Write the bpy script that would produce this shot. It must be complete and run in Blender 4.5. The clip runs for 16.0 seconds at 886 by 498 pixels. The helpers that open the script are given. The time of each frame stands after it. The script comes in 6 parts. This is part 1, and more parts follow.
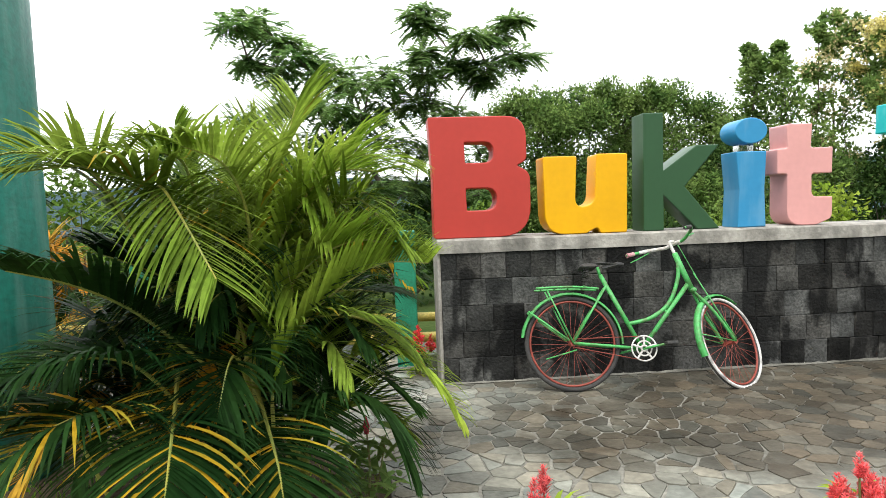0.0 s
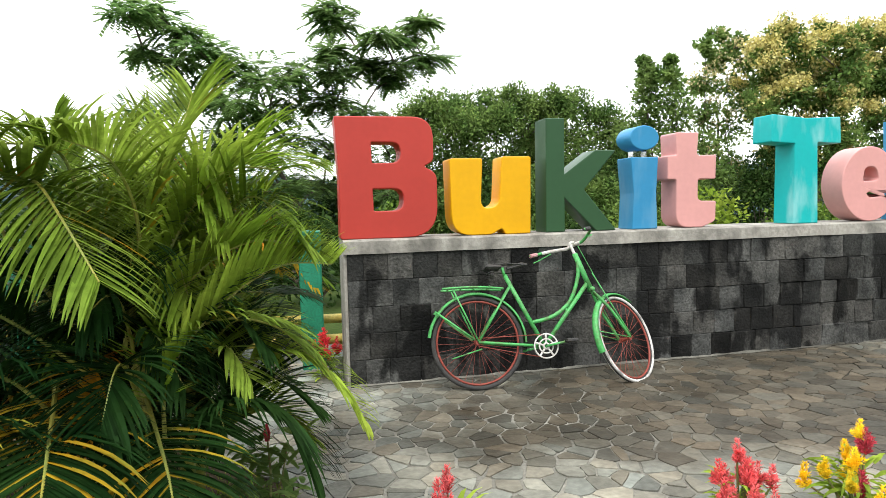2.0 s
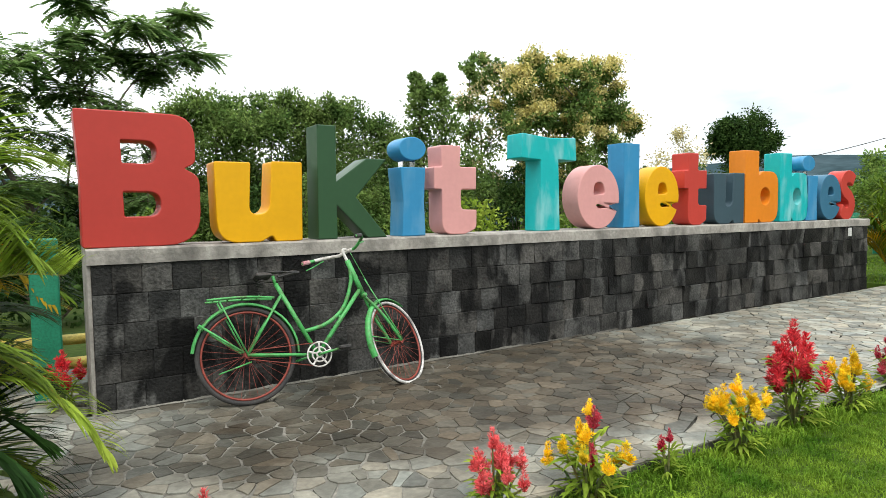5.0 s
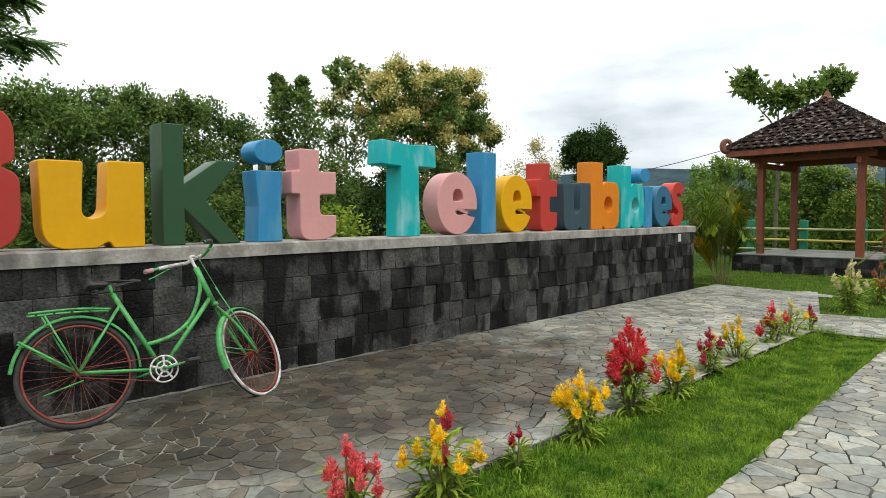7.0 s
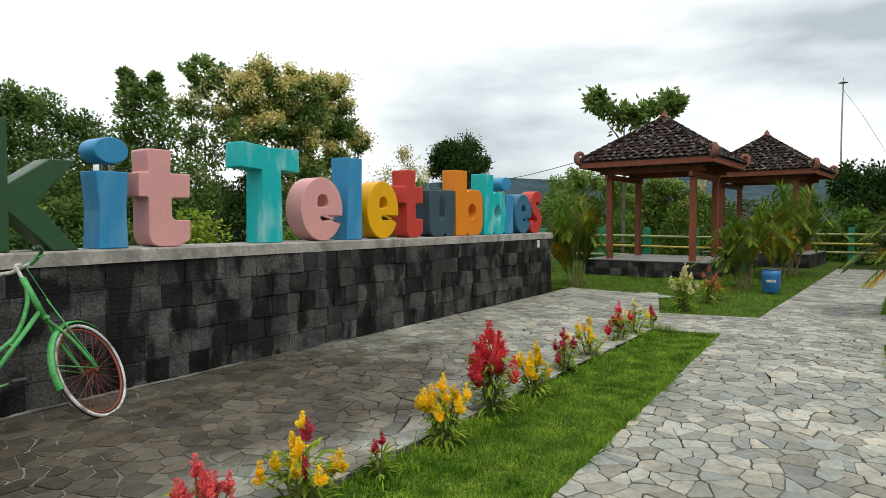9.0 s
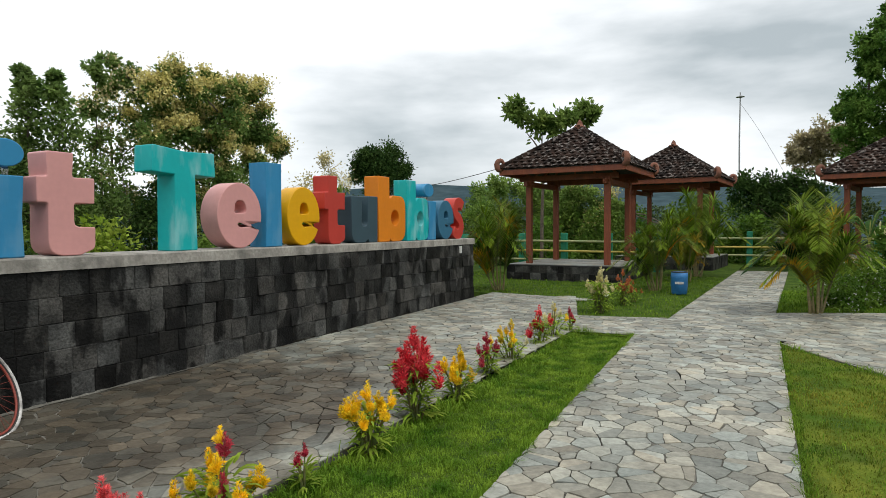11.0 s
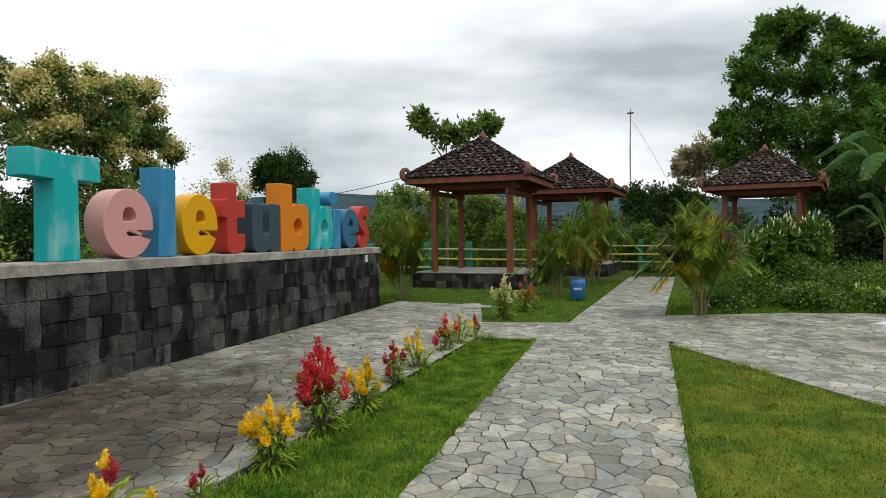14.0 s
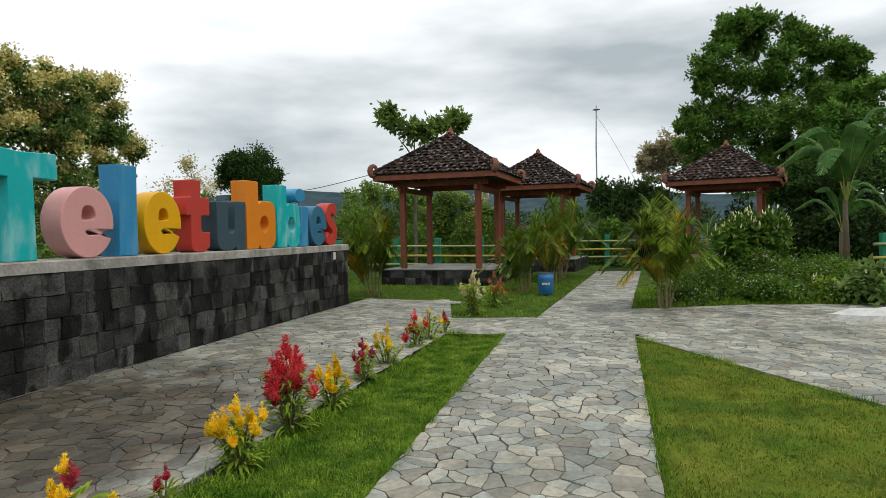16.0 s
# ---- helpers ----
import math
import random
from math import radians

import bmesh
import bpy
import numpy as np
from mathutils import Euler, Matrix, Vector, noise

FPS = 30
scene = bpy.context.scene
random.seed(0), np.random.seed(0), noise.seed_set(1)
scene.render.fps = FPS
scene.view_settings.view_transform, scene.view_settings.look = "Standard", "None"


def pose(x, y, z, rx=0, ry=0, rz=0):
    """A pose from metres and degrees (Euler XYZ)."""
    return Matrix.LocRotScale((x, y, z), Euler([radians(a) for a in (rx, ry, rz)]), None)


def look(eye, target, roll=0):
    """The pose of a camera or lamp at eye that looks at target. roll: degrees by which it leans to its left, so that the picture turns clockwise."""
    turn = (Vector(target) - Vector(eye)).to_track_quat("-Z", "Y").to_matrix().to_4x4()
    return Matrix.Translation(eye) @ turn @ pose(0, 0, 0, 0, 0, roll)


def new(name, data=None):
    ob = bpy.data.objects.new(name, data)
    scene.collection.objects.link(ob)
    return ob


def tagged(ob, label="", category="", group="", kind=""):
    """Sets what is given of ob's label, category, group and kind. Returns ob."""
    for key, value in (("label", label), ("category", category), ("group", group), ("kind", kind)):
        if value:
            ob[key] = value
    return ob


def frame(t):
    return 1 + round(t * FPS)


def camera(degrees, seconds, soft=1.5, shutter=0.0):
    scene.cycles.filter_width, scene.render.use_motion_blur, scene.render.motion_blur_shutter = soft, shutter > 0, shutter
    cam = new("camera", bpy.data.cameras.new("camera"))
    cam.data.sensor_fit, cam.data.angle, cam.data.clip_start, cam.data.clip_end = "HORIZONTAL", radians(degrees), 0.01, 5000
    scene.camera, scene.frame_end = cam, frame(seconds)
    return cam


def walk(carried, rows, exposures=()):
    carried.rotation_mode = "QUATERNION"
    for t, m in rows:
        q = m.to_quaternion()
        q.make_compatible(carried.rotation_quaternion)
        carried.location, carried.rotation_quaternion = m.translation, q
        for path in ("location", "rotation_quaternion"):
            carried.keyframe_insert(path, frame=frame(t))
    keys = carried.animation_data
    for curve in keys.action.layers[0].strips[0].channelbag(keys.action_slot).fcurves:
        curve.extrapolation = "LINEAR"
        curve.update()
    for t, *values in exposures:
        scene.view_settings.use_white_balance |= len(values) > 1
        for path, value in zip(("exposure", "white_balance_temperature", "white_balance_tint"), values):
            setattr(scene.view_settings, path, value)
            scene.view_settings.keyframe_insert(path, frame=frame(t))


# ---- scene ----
cam = camera(70.3, 16.0, 0.6)

PATH = [
    (0, (-0.397, -5.131, 1.477), (-0.235, -3.142, 1.344), -2.0),
    (0.5, (-0.395, -5.125, 1.468), (-0.199, -3.138, 1.343), -1.9),
    (1, (-0.395, -5.13, 1.474), (-0.137, -3.151, 1.348), -1.5),
    (1.5, (-0.383, -5.131, 1.474), (-0.043, -3.164, 1.345), -1.5),
    (2, (-0.371, -5.12, 1.477), (0.073, -3.175, 1.337), -1.4),
    (2.5, (-0.357, -5.126, 1.476), (0.175, -3.203, 1.331), -1.2),
    (3, (-0.344, -5.121, 1.48), (0.282, -3.227, 1.333), -1.2),
    (3.5, (-0.328, -5.121, 1.469), (0.424, -3.273, 1.331), -1.2),
    (4, (-0.32, -5.116, 1.468), (0.535, -3.313, 1.331), -1.2),
    (4.5, (-0.31, -5.118, 1.46), (0.667, -3.378, 1.325), -1.0),
    (4.7, (-0.309, -5.12, 1.458), (0.711, -3.405, 1.328), -0.9),
    (7, (-0.242, -5.159, 1.444), (1.165, -3.741, 1.337), -0.4),
    (7.5, (-0.226, -5.155, 1.449), (1.251, -3.809, 1.353), -0.4),
    (8, (-0.211, -5.169, 1.451), (1.321, -3.887, 1.359), -0.4),
    (8.5, (-0.2, -5.174, 1.442), (1.413, -3.994, 1.361), -0.1),
    (9, (-0.199, -5.182, 1.435), (1.469, -4.082, 1.348), -0.1),
    (11.5, (-0.185, -5.169, 1.43), (1.624, -4.321, 1.37), -0.4),
    (12, (-0.183, -5.169, 1.428), (1.644, -4.358, 1.371), -0.4),
    (12.5, (-0.185, -5.165, 1.428), (1.661, -4.397, 1.371), -0.2),
    (13, (-0.18, -5.167, 1.426), (1.688, -4.455, 1.378), -0.3),
    (13.5, (-0.171, -5.16, 1.425), (1.719, -4.508, 1.387), -0.5),
    (14, (-0.169, -5.162, 1.421), (1.735, -4.551, 1.38), -0.5),
    (14.5, (-0.141, -5.146, 1.423), (1.773, -4.568, 1.377), -0.5),
    (15, (-0.16, -5.162, 1.418), (1.76, -4.604, 1.376), -0.7),
    (15.5, (-0.16, -5.159, 1.413), (1.766, -4.623, 1.369), -1.0),
    (16, (-0.158, -5.165, 1.411), (1.773, -4.648, 1.359), -1.0),
]
walk(cam, [(t, look(eye, target, roll)) for t, eye, target, roll in PATH],
     [(0.0, 1.24), (3.5, 1.14), (7.0, 0.5), (9.0, 0.29), (12.5, 0.14), (16.0, 0.09)])

# ---- world, sun, exposure ----
world = bpy.data.worlds.new("overcast_sky")
scene.world = world
world.use_nodes = True
wn, wl = world.node_tree.nodes, world.node_tree.links
wn.clear()
w_out, w_bg = wn.new("ShaderNodeOutputWorld"), wn.new("ShaderNodeBackground")
w_sky = wn.new("ShaderNodeTexSky")
w_sky.sky_type, w_sky.sun_disc = "NISHITA", False
w_sky.sun_elevation, w_sky.sun_rotation = radians(52), radians(200)
w_co, w_map = wn.new("ShaderNodeTexCoord"), wn.new("ShaderNodeMapping")
w_map.inputs["Scale"].default_value = (1.0, 1.0, 3.6)
w_noise = wn.new("ShaderNodeTexNoise")
w_noise.inputs["Scale"].default_value, w_noise.inputs["Detail"].default_value = 1.7, 7.0
w_noise.inputs["Roughness"].default_value = 0.5
w_ramp = wn.new("ShaderNodeValToRGB")
w_ramp.color_ramp.elements[0].position, w_ramp.color_ramp.elements[0].color = 0.33, (4.4, 4.95, 5.2, 1)
w_ramp.color_ramp.elements[1].position, w_ramp.color_ramp.elements[1].color = 0.55, (10.2, 10.5, 10.7, 1)
w_mix = wn.new("ShaderNodeMixRGB")
w_mix.inputs[0].default_value = 0.93
w_bg.inputs["Strength"].default_value = 0.1
wl.new(w_co.outputs["Generated"], w_map.inputs["Vector"])
wl.new(w_map.outputs[0], w_noise.inputs["Vector"])
# the cloud cover thins and brightens away from the valley side
w_sep, w_ma, w_add = wn.new("ShaderNodeSeparateXYZ"), wn.new("ShaderNodeMath"), wn.new("ShaderNodeMath")
w_ma.operation, w_add.operation = "MULTIPLY", "ADD"
w_ma.inputs[1].default_value = 0.2
wl.new(w_co.outputs["Generated"], w_sep.inputs[0])
wl.new(w_sep.outputs["Y"], w_ma.inputs[0])
w_low = wn.new("ShaderNodeMath")
w_low.operation = "MULTIPLY_ADD"
w_low.inputs[1].default_value, w_low.inputs[2].default_value = 0.7, -0.18
wl.new(w_sep.outputs["Z"], w_low.inputs[0])
w_sum = wn.new("ShaderNodeMath")
wl.new(w_noise.outputs["Fac"], w_sum.inputs[0])
wl.new(w_low.outputs[0], w_sum.inputs[1])
wl.new(w_sum.outputs[0], w_add.inputs[0])
wl.new(w_ma.outputs[0], w_add.inputs[1])
wl.new(w_add.outputs[0], w_ramp.inputs["Fac"])
wl.new(w_sky.outputs[0], w_mix.inputs[1])
wl.new(w_ramp.outputs[0], w_mix.inputs[2])
wl.new(w_mix.outputs[0], w_bg.inputs["Color"])
wl.new(w_bg.outputs[0], w_out.inputs["Surface"])

sun_data = bpy.data.lights.new("sun", "SUN")
sun_data.energy, sun_data.angle, sun_data.color = 1.1, radians(25), (1.0, 0.96, 0.9)
sun = new("sun", sun_data)
sun.matrix_world = look((0, 0, 0), (0.35, 0.95, -1.7))

# ---- materials ----
def surf(name, c1, c2, scale=6.0, rough=0.7, bump=0.15, fine=60.0, metal=0.0, vary=0.0, island=0.0, stain=None, world_co=False, rough2=None, spec=0.5, glow=0.0, stretch=None, grain=0.18, hue=0.0, patch=None, edge=(0.48, 0.68)):
    """Two colours mixed by noise, fine relief, per-object and per-island variation, an optional stain colour (colour, scale, amount, stretch)."""
    m = bpy.data.materials.new(name)
    m.use_nodes = True
    n, l = m.node_tree.nodes, m.node_tree.links
    b = n["Principled BSDF"]
    b.inputs["Metallic"].default_value, b.inputs["Specular IOR Level"].default_value = metal, spec
    if world_co:
        co = n.new("ShaderNodeNewGeometry").outputs["Position"]
    else:
        co = n.new("ShaderNodeTexCoord").outputs["Object"]
    def mapped(s):
        q = n.new("ShaderNodeMapping")
        q.inputs["Scale"].default_value = s
        l.new(co, q.inputs["Vector"])
        return q.outputs[0]
    def noise_tex(sc, detail, vec):
        q = n.new("ShaderNodeTexNoise")
        q.inputs["Scale"].default_value, q.inputs["Detail"].default_value = sc, detail
        l.new(vec, q.inputs["Vector"])
        return q.outputs["Fac"]
    vec = mapped(stretch) if stretch else co
    big, small = noise_tex(scale, 5.0, vec), noise_tex(fine, 3.0, vec)
    r = n.new("ShaderNodeMapRange")
    r.inputs["From Min"].default_value, r.inputs["From Max"].default_value = 0.34, 0.66
    l.new(big, r.inputs["Value"])
    mix = n.new("ShaderNodeMixRGB")
    mix.inputs[1].default_value, mix.inputs[2].default_value = (*c1, 1), (*c2, 1)
    l.new(r.outputs[0], mix.inputs[0])
    col = mix.outputs[0]
    g = n.new("ShaderNodeMapRange")
    g.inputs["From Min"].default_value, g.inputs["From Max"].default_value = 0.3, 0.7
    g.inputs["To Min"].default_value, g.inputs["To Max"].default_value = 1 - grain, 1 + grain
    l.new(small, g.inputs["Value"])
    hsv = n.new("ShaderNodeHueSaturation")
    l.new(col, hsv.inputs["Color"])
    val = g.outputs[0]
    for amount, source in ((vary, "o"), (island, "i")):
        if amount:
            src = n.new("ShaderNodeObjectInfo").outputs["Random"] if source == "o" else n.new("ShaderNodeNewGeometry").outputs["Random Per Island"]
            v = n.new("ShaderNodeMapRange")
            v.inputs["To Min"].default_value, v.inputs["To Max"].default_value = 1 - amount, 1 + amount
            l.new(src, v.inputs["Value"])
            mul = n.new("ShaderNodeMath")
            mul.operation = "MULTIPLY"
            l.new(val, mul.inputs[0])
            l.new(v.outputs[0], mul.inputs[1])
            val = mul.outputs[0]
    l.new(val, hsv.inputs["Value"])
    if hue:
        hs = n.new("ShaderNodeTexWhiteNoise")
        hs.noise_dimensions = "1D"
        both = n.new("ShaderNodeMath")
        both.operation = "ADD"
        l.new(n.new("ShaderNodeObjectInfo").outputs["Random"], both.inputs[0])
        l.new(n.new("ShaderNodeNewGeometry").outputs["Random Per Island"], both.inputs[1])
        l.new(both.outputs[0], hs.inputs["W"])
        tone = n.new("ShaderNodeMixRGB")
        tone.blend_type = "MULTIPLY"
        tone.inputs[0].default_value = 1.0
        tr = n.new("ShaderNodeValToRGB")
        tr.color_ramp.elements[0].color, tr.color_ramp.elements[1].color = (1 + hue, 1.0, 1 - 1.3 * hue, 1), (1 - hue, 1.0, 1 + hue * .4, 1)
        l.new(hs.outputs["Value"], tr.inputs["Fac"])
        l.new(hsv.outputs[0], tone.inputs[1])
        l.new(tr.outputs[0], tone.inputs[2])
        hsv = tone
    col = hsv.outputs[0]
    if stain:
        sc, s_scale, s_amt, s_stretch = stain
        st = noise_tex(s_scale, 6.0, mapped(s_stretch))
        sr = n.new("ShaderNodeMapRange")
        sr.inputs["From Min"].default_value, sr.inputs["From Max"].default_value, sr.inputs["To Max"].default_value = *edge, s_amt
        l.new(st, sr.inputs["Value"])
        sm = n.new("ShaderNodeMixRGB")
        sm.inputs[2].default_value = (*sc, 1)
        l.new(sr.outputs[0], sm.inputs[0])
        l.new(col, sm.inputs[1])
        col = sm.outputs[0]
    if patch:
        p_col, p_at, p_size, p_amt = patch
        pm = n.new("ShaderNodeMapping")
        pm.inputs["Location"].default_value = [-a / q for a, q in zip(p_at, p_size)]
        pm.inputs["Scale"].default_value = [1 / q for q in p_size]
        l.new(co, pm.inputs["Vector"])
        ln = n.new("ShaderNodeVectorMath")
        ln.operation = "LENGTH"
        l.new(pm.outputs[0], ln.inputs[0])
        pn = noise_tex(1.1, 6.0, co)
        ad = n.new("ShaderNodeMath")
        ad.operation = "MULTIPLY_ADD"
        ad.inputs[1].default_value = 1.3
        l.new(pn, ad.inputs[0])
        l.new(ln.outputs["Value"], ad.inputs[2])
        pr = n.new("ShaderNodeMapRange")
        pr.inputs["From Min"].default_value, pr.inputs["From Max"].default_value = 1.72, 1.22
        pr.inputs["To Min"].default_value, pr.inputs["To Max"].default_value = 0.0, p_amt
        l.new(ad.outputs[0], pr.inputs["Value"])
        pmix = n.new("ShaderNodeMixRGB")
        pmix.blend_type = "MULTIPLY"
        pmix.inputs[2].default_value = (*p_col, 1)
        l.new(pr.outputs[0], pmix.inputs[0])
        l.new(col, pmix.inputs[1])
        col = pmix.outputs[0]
    l.new(col, b.inputs["Base Color"])
    rr = n.new("ShaderNodeMapRange")
    rr.inputs["From Min"].default_value, rr.inputs["From Max"].default_value = 0.3, 0.7
    rr.inputs["To Min"].default_value, rr.inputs["To Max"].default_value = rough, rough2 if rough2 is not None else min(1, rough + 0.15)
    l.new(big, rr.inputs["Value"])
    l.new(rr.outputs[0], b.inputs["Roughness"])
    if bump:
        bp = n.new("ShaderNodeBump")
        bp.inputs["Strength"].default_value, bp.inputs["Distance"].default_value = bump, 0.02
        l.new(small, bp.inputs["Height"])
        l.new(bp.outputs[0], b.inputs["Normal"])
    if glow:
        t = n.new("ShaderNodeBsdfTranslucent")
        l.new(col, t.inputs["Color"])
        ms = n.new("ShaderNodeMixShader")
        ms.inputs[0].default_value = glow
        l.new(b.outputs[0], ms.inputs[1])
        l.new(t.outputs[0], ms.inputs[2])
        l.new(ms.outputs[0], n["Material Output"].inputs["Surface"])
    return m


def leafy(name, c1, c2, glow=0.45, scale=1.5, rough=0.5, island=0.35):
    return surf(name, c1, c2, scale=scale, rough=rough, bump=0.0, fine=30, island=island, vary=0.12, glow=glow, spec=0.04)


def paint(name, c, worn=None):
    d = tuple(v * 0.93 for v in c)
    return surf(name, c, d, scale=2.0, rough=0.36, bump=0.02, fine=18, rough2=0.5, stain=worn, grain=0.03, spec=0.3)


